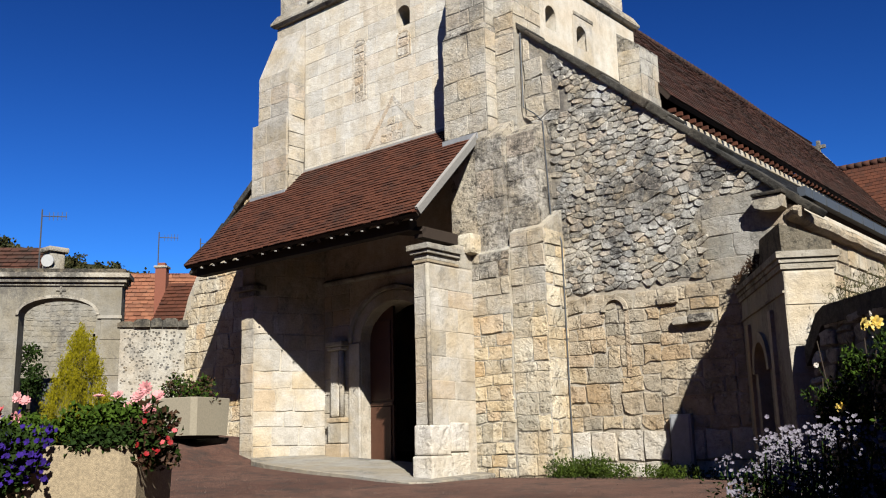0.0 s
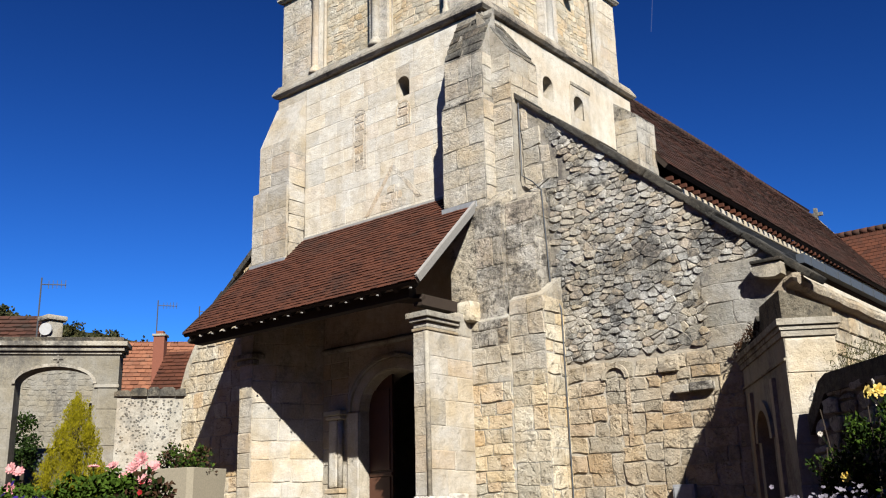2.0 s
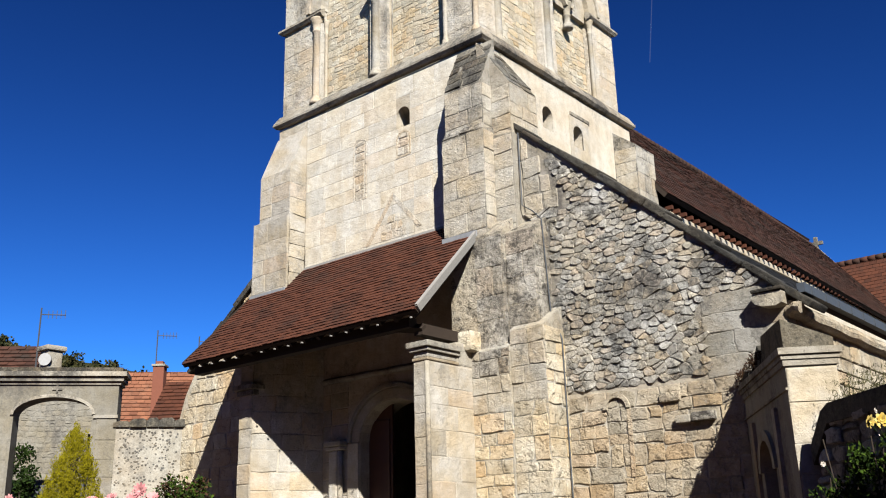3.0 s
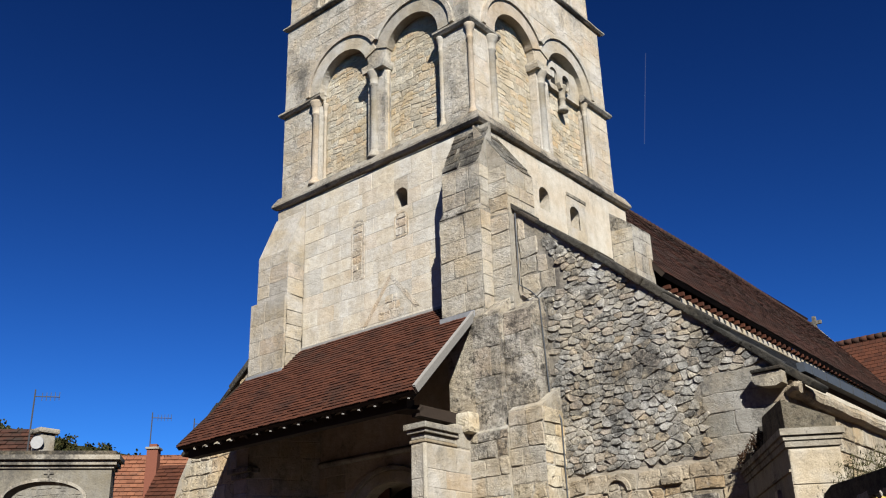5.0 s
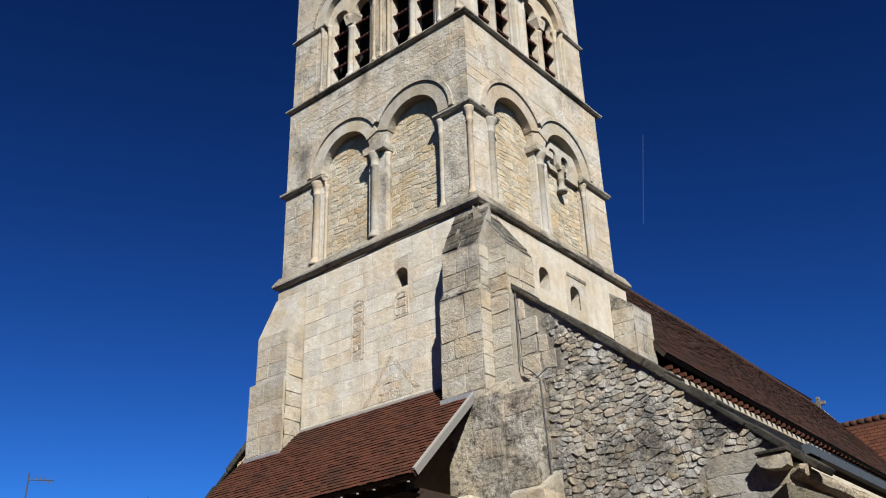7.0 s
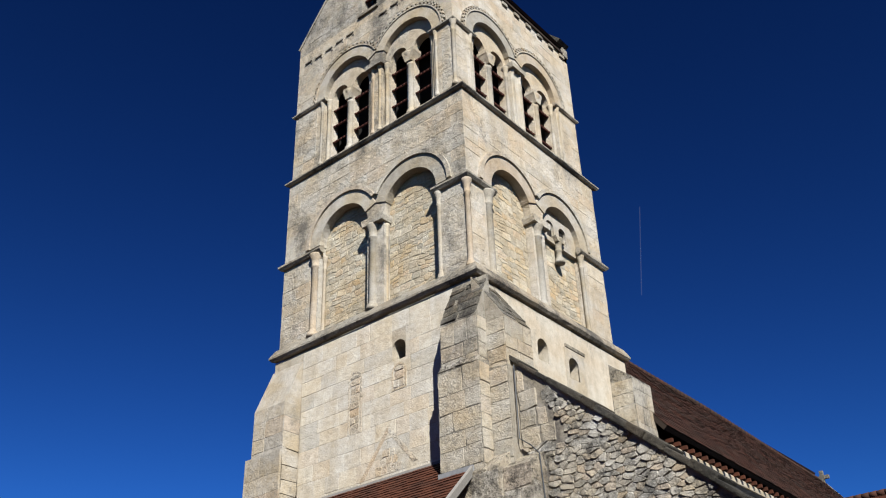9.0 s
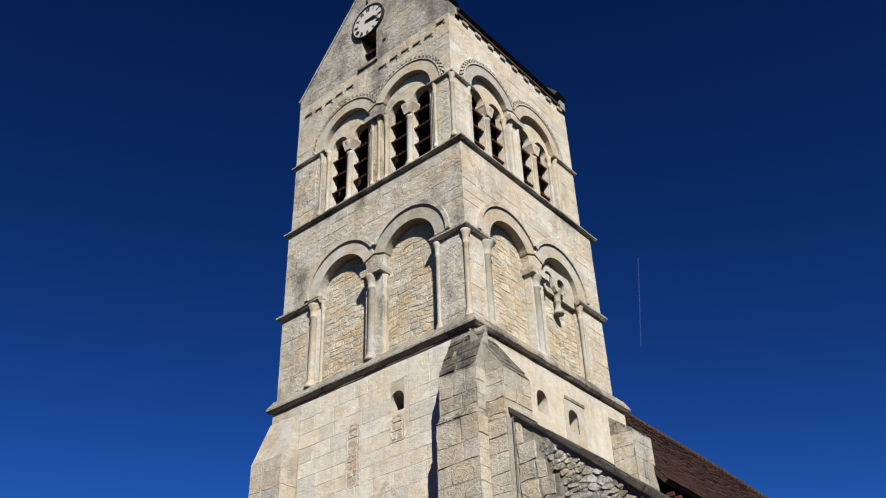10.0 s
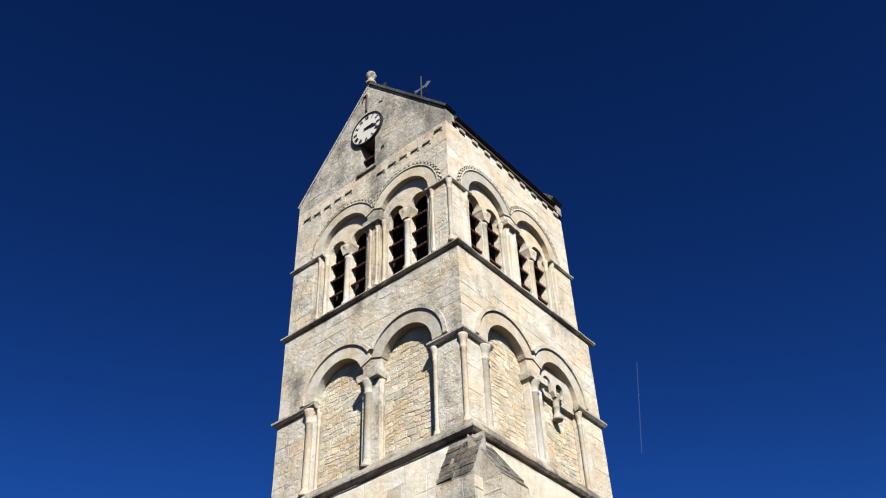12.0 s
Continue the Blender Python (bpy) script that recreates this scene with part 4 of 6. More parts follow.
for z, o, h in ((4.62, 0.025, 0.06), (4.68, 0.0, 0.1), (4.78, 0.055, 0.07), (4.85, 0.1, 0.11)):
    part("capital_moulding", boxed(-0.30 - o, 0.02 + o, -2.0 - o, -1.15, z, z + h - 0.008, bevel=0.012), MOULD if z > 4.7 else ASHLAR_GREY, porch)
part("corbel_stone", boxed(-0.15, 0.2, -0.98, -0.6, 4.9, 5.3, bevel=0.09), PALE_BLOCK, porch)
part("side_lintel", boxed(-0.25, 0.03, -1.2, -0.6, 4.62, 5.05, bevel=0.03), ASHLAR_GREY, porch)
# north splayed wall, lit low down
NA, NB = Vector((-5.6, -1.35, 0)), Vector((-4.78, 0.0, 0))
nd = (NB - NA).normalized()
nfm = wall_frame(NA, nd, (nd.y, -nd.x, 0))
nlen = (NB - NA).length
bm = slab(nfm, [(0, 0.8), (nlen, 0.8), (nlen, 6.0), (0, 6.0)], [], -0.5, 0)
nwall = part("side_wall", bm, WARM_MORTAR, porch, "cream ashlar porch side wall")
rubble(nfm, courses(lambda a, b: [(0.0, nlen)], 1.05, 5.9, (0.32, 0.48), (0.4, 0.85), rgP), ASHLAR, nwall, rgP, 0.016, amp=0.016, joint=0.009, name="block")
npier = part("pier", boxed(-6.0, -5.58, -1.36, -0.1, 0.8, 6.0), WARM_MORTAR, porch)
stones(W(-1.36), courses(lambda a, b: [(-6.0, -5.58)], 1.05, 5.9, (0.32, 0.44), (0.4, 0.5), rgP), ASHLAR, npier, 0.012, joint=0.012)
for z, o in ((4.75, 0.06), (4.87, 0.13)):
    part("capital_moulding", boxed(-6.0 - o, -5.58 + o, -1.36 - o, -0.1, z, z + 0.11, bevel=0.015), MOULD, porch)
# platform
rim = [(-5.5, -1.5), (-5.0, -1.85), (-4.3, -2.1), (-3.4, -2.28), (-2.4, -2.36), (-1.4, -2.46), (-0.6, -2.6), (0.1, -2.66), (0.42, -2.4), (0.4, -0.1), (-5.0, -0.1)]
bm = slab(Matrix.Identity(4), [(x + rgP.uniform(-0.04, 0.04), y + rgP.uniform(-0.03, 0.03)) for x, y in rim], [], 0.6, 1.0)
bmesh.ops.bevel(bm, geom=[e for e in bm.edges if all(v.co.z > 0.9 for v in e.verts) and len({f.normal.z > 0.9 for f in e.link_faces}) == 2], offset=0.015, segments=1, affect="EDGES")
for v in bm.verts:
    v.co.z += 0.055 - 0.065 * (v.co.x + 2.52) + 0.05 * (v.co.y + 2.3)
part("platform", bm, ASHLAR_GREY, porch, "worn pale stone paving in front of the door")

# portal: archivolts, the pilaster with its shaft, the string over it, the door itself
part("portal_arch", arch_band(W(0), DOOR[0], DOOR[3], 0.97, 1.2, -0.3, 0.03, rise=0.84), ASHLAR, porch)
part("portal_hood", arch_band(W(0), DOOR[0], DOOR[3], 1.2, 1.29, -0.1, 0.09, rise=0.86), ASHLAR_GREY, porch)
part("portal_jamb", boxed(-3.98, -3.66, -0.06, 0.0, 1.2, 3.64, bevel=0.02), ASHLAR, porch)
part("pilaster", boxed(-4.46, -4.2, -0.16, 0.0, 2.1, 3.52, bevel=0.05), ASHLAR, porch)
part("pilaster_shaft", lathe([(0.06, 0), (0.06, 1.42)], (-4.16, -0.09, 2.1), 12), ASHLAR, porch)
for z0, z1, o in ((3.52, 3.6, 0.03), (3.6, 3.72, 0.07), (1.98, 2.09, 0.04), (1.55, 1.97, 0.02), (1.15, 1.54, 0.06)):
    part("pilaster_moulding", boxed(-4.47 - o, -4.08 + o, -0.18 - o, 0.0, z0, z1 - 0.006, bevel=0.02), ASHLAR, porch)
part("portal_string", moulding(W(0), -4.75, -0.72, 5.08, 0.1, 0.1), ASHLAR_GREY, porch)
stones(W(0), courses(lambda a, b: [(-4.95, -4.0)], 1.1, 5.0, (0.34, 0.42), (0.37, 0.45), rgP), ASHLAR, nwall, 0.012, joint=0.012)
door = thing("double_door", "red-brown panelled wooden church door, one leaf ajar", "door")
part("door_leaf", boxed(-3.95, -3.0, 0.30, 0.36, 1.1, 4.5), DOOR_WOOD, door)
part("panel", boxed(-3.68, -3.06, 0.27, 0.30, 1.15, 2.28, bevel=0.012), DOOR_WOOD, door)
part("rail", boxed(-3.95, -3.0, 0.26, 0.30, 2.3, 2.38, bevel=0.01), DOOR_WOOD, door)
part("panel", boxed(-3.68, -3.06, 0.27, 0.30, 2.42, 4.1, bevel=0.012), DOOR_WOOD, door)

# clock on the gable
clock = thing("tower_clock", "round cream clock face with black numerals and hands on the gable", "clock")
CF = W(ST3[2]) @ Matrix.Translation((-3.55, 24.22, 0))
CREAM = plain("cream_enamel", (0.3087, 0.2958, 0.2574), 0.45, var=0.15)
BLACK = plain("black_paint", (0.005148, 0.005148, 0.005148), 0.5, bump=0)
CR = 0.62


def disc(fm, r0, r1, back, front, steps=40):
    ring = [(r1 * math.cos(2 * math.pi * k / steps), r1 * math.sin(2 * math.pi * k / steps)) for k in range(steps)]
    inner = [[(r0 * math.cos(2 * math.pi * k / steps), r0 * math.sin(2 * math.pi * k / steps)) for k in range(steps)]] if r0 else []
    return slab(fm, ring, inner, back, front)


part("dial", disc(CF, 0, CR, 0.0, 0.06), CREAM, clock)
part("rim", disc(CF, CR, CR + 0.04, 0.0, 0.09), IRON, clock, "dark metal rim")
NUM = ("XII", "I", "II", "III", "IIII", "V", "VI", "VII", "VIII", "IX", "X", "XI")
for k, word in enumerate(NUM):
    a = math.pi / 2 - k * math.pi / 6
    cu = bpy.data.curves.new("numeral", "FONT")
    cu.body, cu.size, cu.align_x, cu.align_y, cu.extrude, cu.offset = word, 0.2, "CENTER", "CENTER", 0.004, 0.008
    ob = new("numeral", cu)
    ob.matrix_world = CF @ Matrix.Translation((0.49 * math.cos(a), 0.49 * math.sin(a), 0.066)) @ Matrix.Rotation(a - math.pi / 2, 4, "Z") @ Matrix.Diagonal((0.62, 1, 1, 1))
    ob.parent = clock
    cu.materials.append(BLACK)
for name, a, ln, w in (("hour_hand", radians(-2), 0.33, 0.05), ("minute_hand", radians(-12), 0.48, 0.035)):
    bm = slab(CF @ Matrix.Rotation(a, 4, "Z"), [(-0.1, -w / 2), (ln * 0.8, -w), (ln, 0), (ln * 0.8, w), (-0.1, w / 2)], [], 0.08, 0.095)
    part(name, bm, BLACK, clock)

GREY_IRON = plain("weathered_grey_iron", (0.06, 0.07, 0.085), 0.6, 0.2)
vane = thing("weathervane", "dark iron weathervane with arrow on the tower ridge", "weathervane")
part("rod", tube([(-3.5, 2.8, 26.3), (-3.5, 2.8, 29.3)], 0.03), IRON, vane)
part("arrow", slab(W(2.8), [(-3.85, 28.5), (-3.6, 28.56), (-3.28, 28.56), (-3.28, 28.46), (-3.02, 28.66), (-3.2, 28.8), (-3.28, 28.68), (-3.6, 28.66), (-3.85, 28.72), (-3.76, 28.61)], [], -0.015, 0.015), GREY_IRON, vane)
part("cross_arm", tube([(-3.8, 2.8, 28.25), (-3.2, 2.8, 28.25)], 0.025), IRON, vane)


# ---- south aisle: raking west wall ----
aisle = thing("south_aisle", "lean-to church aisle of grey rubble over tan ashlar with raking coping", "church aisle")
AY, AXE = -0.05, 5.68


def rake(x):
    return 9.52 - 0.885 * (x - 0.75)


def rake_x(z):
    return 0.75 + (9.52 - z) / 0.885


aw = part("west_wall", slab(W(AY), [(0.2, 0.3), (AXE, 0.3), (AXE, rake(AXE)), (0.8, rake(0.8)), (0.2, rake(0.8))], [], -0.6, 0), WARM_MORTAR, aisle)
rgA = random.Random(31)


def aisle_spans(lo, hi):
    return lambda a, b: [(max(lo, 0.9), min(hi, rake_x(b) - 0.05))] if min(hi, rake_x(b) - 0.05) - max(lo, 0.9) > 0.1 else []


rubble(W(AY), courses(aisle_spans(1.55, AXE), 0.75, 1.62, (0.36, 0.44), (0.4, 0.62), rgA), PALE_FOOT, aw, rgA, 0.034, amp=0.022, joint=0.018, name="footing_block")
rubble(W(AY), patchwork(1.55, AXE, 1.62, 3.95, (0.17, 0.36), (0.24, 0.56), rgA), TAN_BLOCK, aw, rgA, 0.021, amp=0.03, joint=0.009, name="block")
big_cells = courses(aisle_spans(4.3, AXE), 3.95, 5.3, (0.28, 0.4), (0.5, 1.0), rgA)
rubble(W(AY), big_cells, ASHLAR_GREY, aw, rgA, 0.016, amp=0.03, joint=0.008, name="block")


part("rubble_bed", slab(W(AY), [(0.9, 4.0), (AXE - 0.3, 4.0), (AXE - 0.3, rake(AXE) - 0.1), (0.9, rake(0.9) - 0.1)], [], -0.01, 0.004), stone_mat("pale_rubble_bedding", (0.203, 0.191, 0.167), (0.181, 0.159, 0.122), (0.0533, 0.0486, 0.0445), 0.50, 0.0), aisle)


def in_rubble(u, v):
    if v > 7.55 and u < 1.1 + 0.42 * (9.4 - v):
        return False
    return (1.48 if v < 7.1 else 0.95) < u < min(AXE - 0.02, rake_x(v) - 0.12) and (v > 5.3 or u < 4.35) and v > 4.0


lay_fieldstones(W(AY), fieldstones(0.9, AXE, 4.0, 9.3, 0.175, 0.108, in_rubble, rgA, 0.2), RUBBLE, aw, rgA, 0.024, 0.010)
rubble(W(AY), courses(lambda a, b: [(0.92, min(1.08 + 0.42 * (9.4 - b), rake_x(b) - 0.05))] if min(1.08 + 0.42 * (9.4 - b), rake_x(b) - 0.05) > 1.05 else [], 7.55, 9.2, (0.3, 0.42), (0.3, 0.5), rgA), BUTTRESS_PALE, aw, rgA, 0.03, amp=0.024, joint=0.008, name="block")
# odd proud stones, a blocked niche
part("proud_stone", boxed(3.42, 3.8, -0.13, 0.0, 3.64, 3.8, bevel=0.05), TAN_BLOCK, aisle)
part("proud_stone", boxed(3.7, 3.98, -0.18, 0.0, 3.27, 3.40, bevel=0.035), BUTTRESS_PALE, aisle)
part("proud_stone", boxed(3.99, 4.38, -0.2, 0.0, 3.28, 3.42, bevel=0.035), BUTTRESS, aisle)
part("niche_arch", arch_band(W(AY), 2.60, 3.64, 0.19, 0.26, -0.02, 0.06), TAN_BLOCK, aisle)
part("niche_jamb", slab(W(AY), [(2.79, 2.5), (2.86, 2.5), (2.86, 3.63), (2.79, 3.63)], [], -0.02, 0.035), TAN_BLOCK, aisle)
rgC = random.Random(3)
x = 0.72
while x < AXE + 0.15:
    w = rgC.uniform(0.22, 0.48)
    bm = boxed(0, w * 1.36, -0.08 + rgC.uniform(-0.04, 0.03), 0.6, -0.03, 0.075 + rgC.uniform(-0.04, 0.05), bevel=0.025)
    bm.transform(Matrix.Translation((x, AY, rake(x))) @ Matrix.Rotation(math.atan(0.885), 4, "Y"))
    part("coping_stone", bm, BLACKENED, aisle)
    x += w
ring = [(5.62, 4.86), (5.72, 4.9), (5.74, 5.08), (5.28, 5.1), (5.24, 5.02), (5.3, 4.93), (5.42, 4.88)]
part("kneeler", slab(W(-0.05), ring, [], -0.1, 0.24), BUTTRESS_PALE, aisle, "bell-shaped carved kneeler")
part("kneeler_cap", boxed(5.26, 5.76, -0.33, 0.1, 5.10, 5.16, bevel=0.025), BLACKENED, aisle)
part("spout", tube([(5.72, -0.02, 4.78), (5.86, -0.1, 4.83), (5.95, -0.12, 4.8)], 0.09, 8), TAN_BLOCK, aisle, "broken stone spout")
# south wall, cornice, slated roof edge
ALEN = 24.0
sw = part("south_wall", boxed(AXE - 0.6, AXE, 0.55, ALEN, 0.3, 4.95), MORTAR, aisle)
stones(S(AXE, 0.0), courses(lambda a, b: [(0.0, 6.0)], 2.4, 4.75, (0.22, 0.34), (0.3, 0.7), rgA), TAN_BLOCK, sw, 0.03, joint=0.02)
part("cornice", tube([(AXE + 0.06, -0.05 + 0.5 * k, 4.83 + 0.015 * math.sin(k * 2.3)) for k in range(48)], 0.13, 10), TAN_BLOCK, aisle, "rounded stone cornice")
aup = Vector((-5.0, 0, 4.0))
SLATE = tile_mat("blue_grey_slate", (0.02574, 0.02789, 0.03218), (0.03646, 0.03861, 0.0429), (0.01716, 0.01716, 0.01716), 0.2)
slope_slab((AXE + 0.2, 0.0, 5.08), (0, 1, 0), aup, ALEN, 6.3, 0.1, OAK_DARK, aisle)
tile_field((AXE + 0.2, 0.0, 5.09), (0, 1, 0), aup, ALEN, 6.3, 0.3, 0.25, SLATE, aisle, seed=8)
GUTTER = plain("dull_lead_sheet", (0.034, 0.041, 0.050), 0.6, 0.1)
part("gutter", slab(S(AXE + 0.3), [(0.0, 5.06), (ALEN, 5.04), (ALEN, 5.19), (0.0, 5.21)], [], -0.1, 0.02), GUTTER, aisle, "blue-grey lead-covered gutter board")
for k in range(30):
    part("gutter_seam", boxed(AXE + 0.32, AXE + 0.335, 0.3 + 0.62 * k, 0.33 + 0.62 * k, 5.06, 5.19), GUTTER, aisle)
# cable down the joint between buttress and wall
cable = thing("lightning_conductor", "thin metal conductor down the buttress joint", "conductor")
part("strip", tube([(0.90, -0.12, 9.3), (0.93, -0.15, 7.75), (1.2, -0.2, 7.55), (1.45, -0.3, 7.3), (1.47, -0.2, 5.5), (1.66, -0.18, 5.0), (1.68, -0.18, 0.8)], 0.013, 6), ZINC, cable)
cabinet = thing("meter_cabinet", "flat grey metal meter cabinet against the wall", "cabinet")
part("body", boxed(3.55, 3.92, -0.2, -0.1, 0.8, 1.84, bevel=0.01), plain("grey_enamel", (0.1801, 0.1846, 0.1885), 0.5), cabinet)
part("door", boxed(3.58, 3.89, -0.215, -0.2, 0.86, 1.8, bevel=0.006), plain("grey_enamel_door", (0.193, 0.1976, 0.2015), 0.5), cabinet)

# ---- nave and crossing ----
nave = thing("church_nave", "long church nave with a steep mossy brown tiled roof", "church nave")
part("south_wall", boxed(0.0, 0.55, 6.25, 29.0, 5.0, 9.5), RENDER, nave, "pale rendered clerestory wall")
part("cornice", boxed(0.55, 0.72, 6.3, 29.0, 9.28, 9.46, bevel=0.03), ASHLAR, nave)
part("north_wall", boxed(-7.1, -6.56, 6.25, 29.0, 0.5, 9.5), RENDER, nave)
nup = Vector((-4.15, 0, 5.3))
slope_slab((0.92, 6.2, 9.75), (0, 1, -0.015), nup, 23.6, nup.length, 0.12, OAK_DARK, nave)
tile_field((0.92, 6.2, 9.77), (0, 1, -0.015), nup, 23.6, nup.length, 0.25, 0.2, OLD_TILE, nave, seed=12)
slope_slab((-7.4, 6.2, 9.62), (0, 1, 0), Vector((4.15, 0, 5.3)), 22.8, nup.length, 0.12, OLD_TILE, nave)
for k in range(76):
    part("ridge_tile", lathe([(0.13, 0), (0.15, 0.3)], (0, 0, 0), 8), OLD_TILE, nave).matrix_world = Matrix.Translation((-3.24, 6.25 + 0.3 * k, 14.98 - 0.0045 * k - 0.05 * math.sin(k * 0.11))) @ Matrix.Rotation(radians(-90), 4, "X")
for k in range(60):
    part("eaves_tile", boxed(0.55, 0.86, 6.5 + 0.37 * k, 6.58 + 0.37 * k, 9.44, 9.54), TILE, nave)
part("east_gable", slab(W(29.9), [(-7.1, 5), (0.6, 5), (0.8, 9.4), (-3.24, 14.72), (-7.3, 9.4)], [], -0.5, 0.0), ASHLAR_GREY, nave)
part("cross_base", boxed(-3.42, -3.06, 29.85, 30.2, 14.2, 14.42, bevel=0.05), MOULD, nave)
cross_ring = [(-0.06, 0), (0.06, 0), (0.06, 0.3), (0.24, 0.3), (0.24, 0.42), (0.06, 0.42), (0.06, 0.6), (-0.06, 0.6), (-0.06, 0.42), (-0.24, 0.42), (-0.24, 0.3), (-0.06, 0.3)]
cross_bm = slab(W(30.05) @ Matrix.Translation((-3.24, 14.42, 0)) @ Matrix.Scale(1.3, 4), cross_ring, [], -0.06, 0.06)
part("gable_cross", cross_bm, MOULD, nave, "small stone cross on the gable")
trans = thing("church_transept", "tall church transept with reddish-brown tiled roof", "church transept")
tup = Vector((0, 4.2, 5.2))
slope_slab((-8.0, 27.0, 8.7), (1, 0, 0), tup, 17.0, tup.length, 0.15, OAK_DARK, trans)
tile_field((-8.0, 27.0, 8.72), (1, 0, 0), tup, 17.0, tup.length, 0.3, 0.25, TILE, trans, seed=14)
slope_slab((-8.0, 35.4, 8.7), (1, 0, 0), Vector((0, -4.2, 5.2)), 17.0, tup.length, 0.15, TILE, trans)
part("wall", boxed(-7.7, 8.6, 27.4, 35.0, 0.5, 9.0), ASHLAR, trans)
for k in range(48):
    part("ridge_tile", lathe([(0.15, 0), (0.17, 0.35)], (0, 0, 0), 8), OLD_TILE, trans).matrix_world = Matrix.Translation((-8 + 0.35 * k, 31.2, 13.95)) @ Matrix.Rotation(radians(90), 4, "Y")

# ---- north aisle: ruined raking wall ----
north = thing("north_aisle", "broken raking stone wall end beside the porch", "church aisle")
nring = [(-10.25, 0.8), (-5.6, 0.8), (-5.6, 7.5), (-6.7, 8.35), (-8.48, 7.0), (-9.55, 6.15), (-9.75, 5.85), (-10.05, 5.4), (-10.3, 4.75)]
nw = part("west_wall", slab(W(0.03), nring, [], -0.5, 0.0), WARM_MORTAR, north)


def north_spans(a, b):
    lo = -10.2 if b < 4.8 else -10.2 + (b - 4.8) * 0.42 if b < 6.1 else -9.6 + (b - 6.1) * 1.2
    return [(lo, -6.0)] if -6.0 - lo > 0.2 else []


rubble(W(0.03), courses(north_spans, 1.1, 7.6, (0.26, 0.44), (0.35, 0.75), rgA), PALE_BLOCK, nw, rgA, 0.02, amp=0.034, joint=0.01, name="block")
x = -6.7
while x > -9.7:
    w = rgC.uniform(0.3, 0.5)
    bm = boxed(-w * 1.25, 0, -0.12, 0.5, -0.02, 0.1 + rgC.uniform(-0.03, 0.04), bevel=0.02)
    bm.transform(Matrix.Translation((x, 0.03, 8.35 - 0.76 * (-6.7 - x))) @ Matrix.Rotation(-math.atan(0.76), 4, "Y"))
    part("coping_stone", bm, BLACKENED, north)
    x -= w

# ---- gateway beside the aisle ----
gate = thing("stone_gateway", "shaded stone gateway with round arch and moulded cornice", "gateway")
GA, GB = Vector((4.75, 0.1, 0)), Vector((6.45, -2.5, 0))
gd = (GB - GA).normalized()
gn = Vector((gd.y, -gd.x, 0))       # out of the arched face
gfm = Matrix((gd, Vector((0, 0, 1)), gd.cross(Vector((0, 0, 1))))).transposed().to_4x4()
gfm.translation = GA
side = 1 if gfm.to_3x3().col[2].dot(Vector((-0.8, -0.5, 0))) > 0 else -1
GL = (GB - GA).length


def gslab(ring, holes, a, b):
    """A plate on the gateway; depth counts out of its arched face."""
    return slab(gfm, ring, holes, a * side, b * side)


gholes = [arch_ring(1.42, 0.42, 0.35, 2.35)]
gw = part("arched_wall", gslab([(-0.1, 0.3), (GL, 0.3), (GL, 3.55), (-0.1, 3.55)], gholes, -0.62, 0.0), ASHLAR_GREY, gate)
part("arch_mould", arch_band(gfm, 1.42, 2.35, 0.42, 0.56, -0.03 * side, 0.05 * side), ASHLAR, gate)
for u in (0.62, 2.2):
    part("pilaster", gslab([(u, 0.3), (u + 0.16, 0.3), (u + 0.16, 3.1), (u, 3.1)], [], -0.03, 0.05), ASHLAR, gate)
part("frieze_mould", gslab([(-0.1, 3.22), (GL + 0.01, 3.22), (GL + 0.01, 3.25), (-0.1, 3.25)], [], -0.6, 0.03), MOULD, gate)
for z0, z1, o in ((3.52, 3.6, 0.03), (3.6, 3.66, 0.05), (3.66, 3.75, 0.08)):
    part("cornice", gslab([(-0.1, z0), (GL + o, z0), (GL + o, z1 - 0.006), (-0.1, z1 - 0.006)], [], -0.62 - o, o), MOULD, gate)
rgG = random.Random(15)
for k in range(7):
    a = 0.25 + 0.27 * k
    w, h = rgG.uniform(0.3, 0.42), 0.12 + 0.045 * k + rgG.uniform(-0.04, 0.06)
    ring = [(a, 3.74), (a + w, 3.74), (a + w * 1.05, 3.74 + h * 0.7), (a + w * 0.75, 3.74 + h), (a + w * 0.3, 3.74 + h * 0.75), (a - 0.03, 3.74 + h * 0.3)]
    d0 = rgG.uniform(-0.12, 0.0)
    part("broken_coping", gslab(ring, [], d0 - 0.07, d0 + rgG.uniform(0.02, 0.1)), BLACKENED, gate, "dark broken slab set on edge")
bm = gslab([(1.7, 3.74), (GL + 0.04, 3.74), (GL + 0.04, 4.12), (1.9, 4.16)], [], -0.62, 0.0)
for v in bm.verts:
    if v.co.z > 3.8:
        back_by = max(0.0, -(gfm.inverted() @ v.co).z * side)
        v.co.z -= 0.42 * back_by
part("cap", bm, LICHEN_SHADE, gate, "rough lichened capping of the gate pier")
# near-black sheet closes the arch and stands in for the shade inside
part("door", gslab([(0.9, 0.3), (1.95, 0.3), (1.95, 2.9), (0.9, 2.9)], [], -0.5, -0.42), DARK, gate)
GE = wall_frame(GB, -gn if (-gn).dot(Vector((0.8, 0.5, 0))) > 0 else gn, gd)
stones(GE, courses(lambda a, b: [(0.0, 0.62)], 0.5, 3.5, (0.3, 0.55), (0.4, 0.75), rgA), ASHLAR, gw, 0.012, joint=0.008)

# ---- garden wall on the south side ----
gwall = thing("garden_wall", "dark mossy rubble garden wall behind rose bushes", "garden wall")
HA, HB = Vector((6.72, -2.5, 0)), Vector((10.57, -6.4, 0))
hd = (HB - HA).normalized()
hfm = wall_frame(HA, hd, (hd.y, -hd.x, 0))
HL = (HB - HA).length
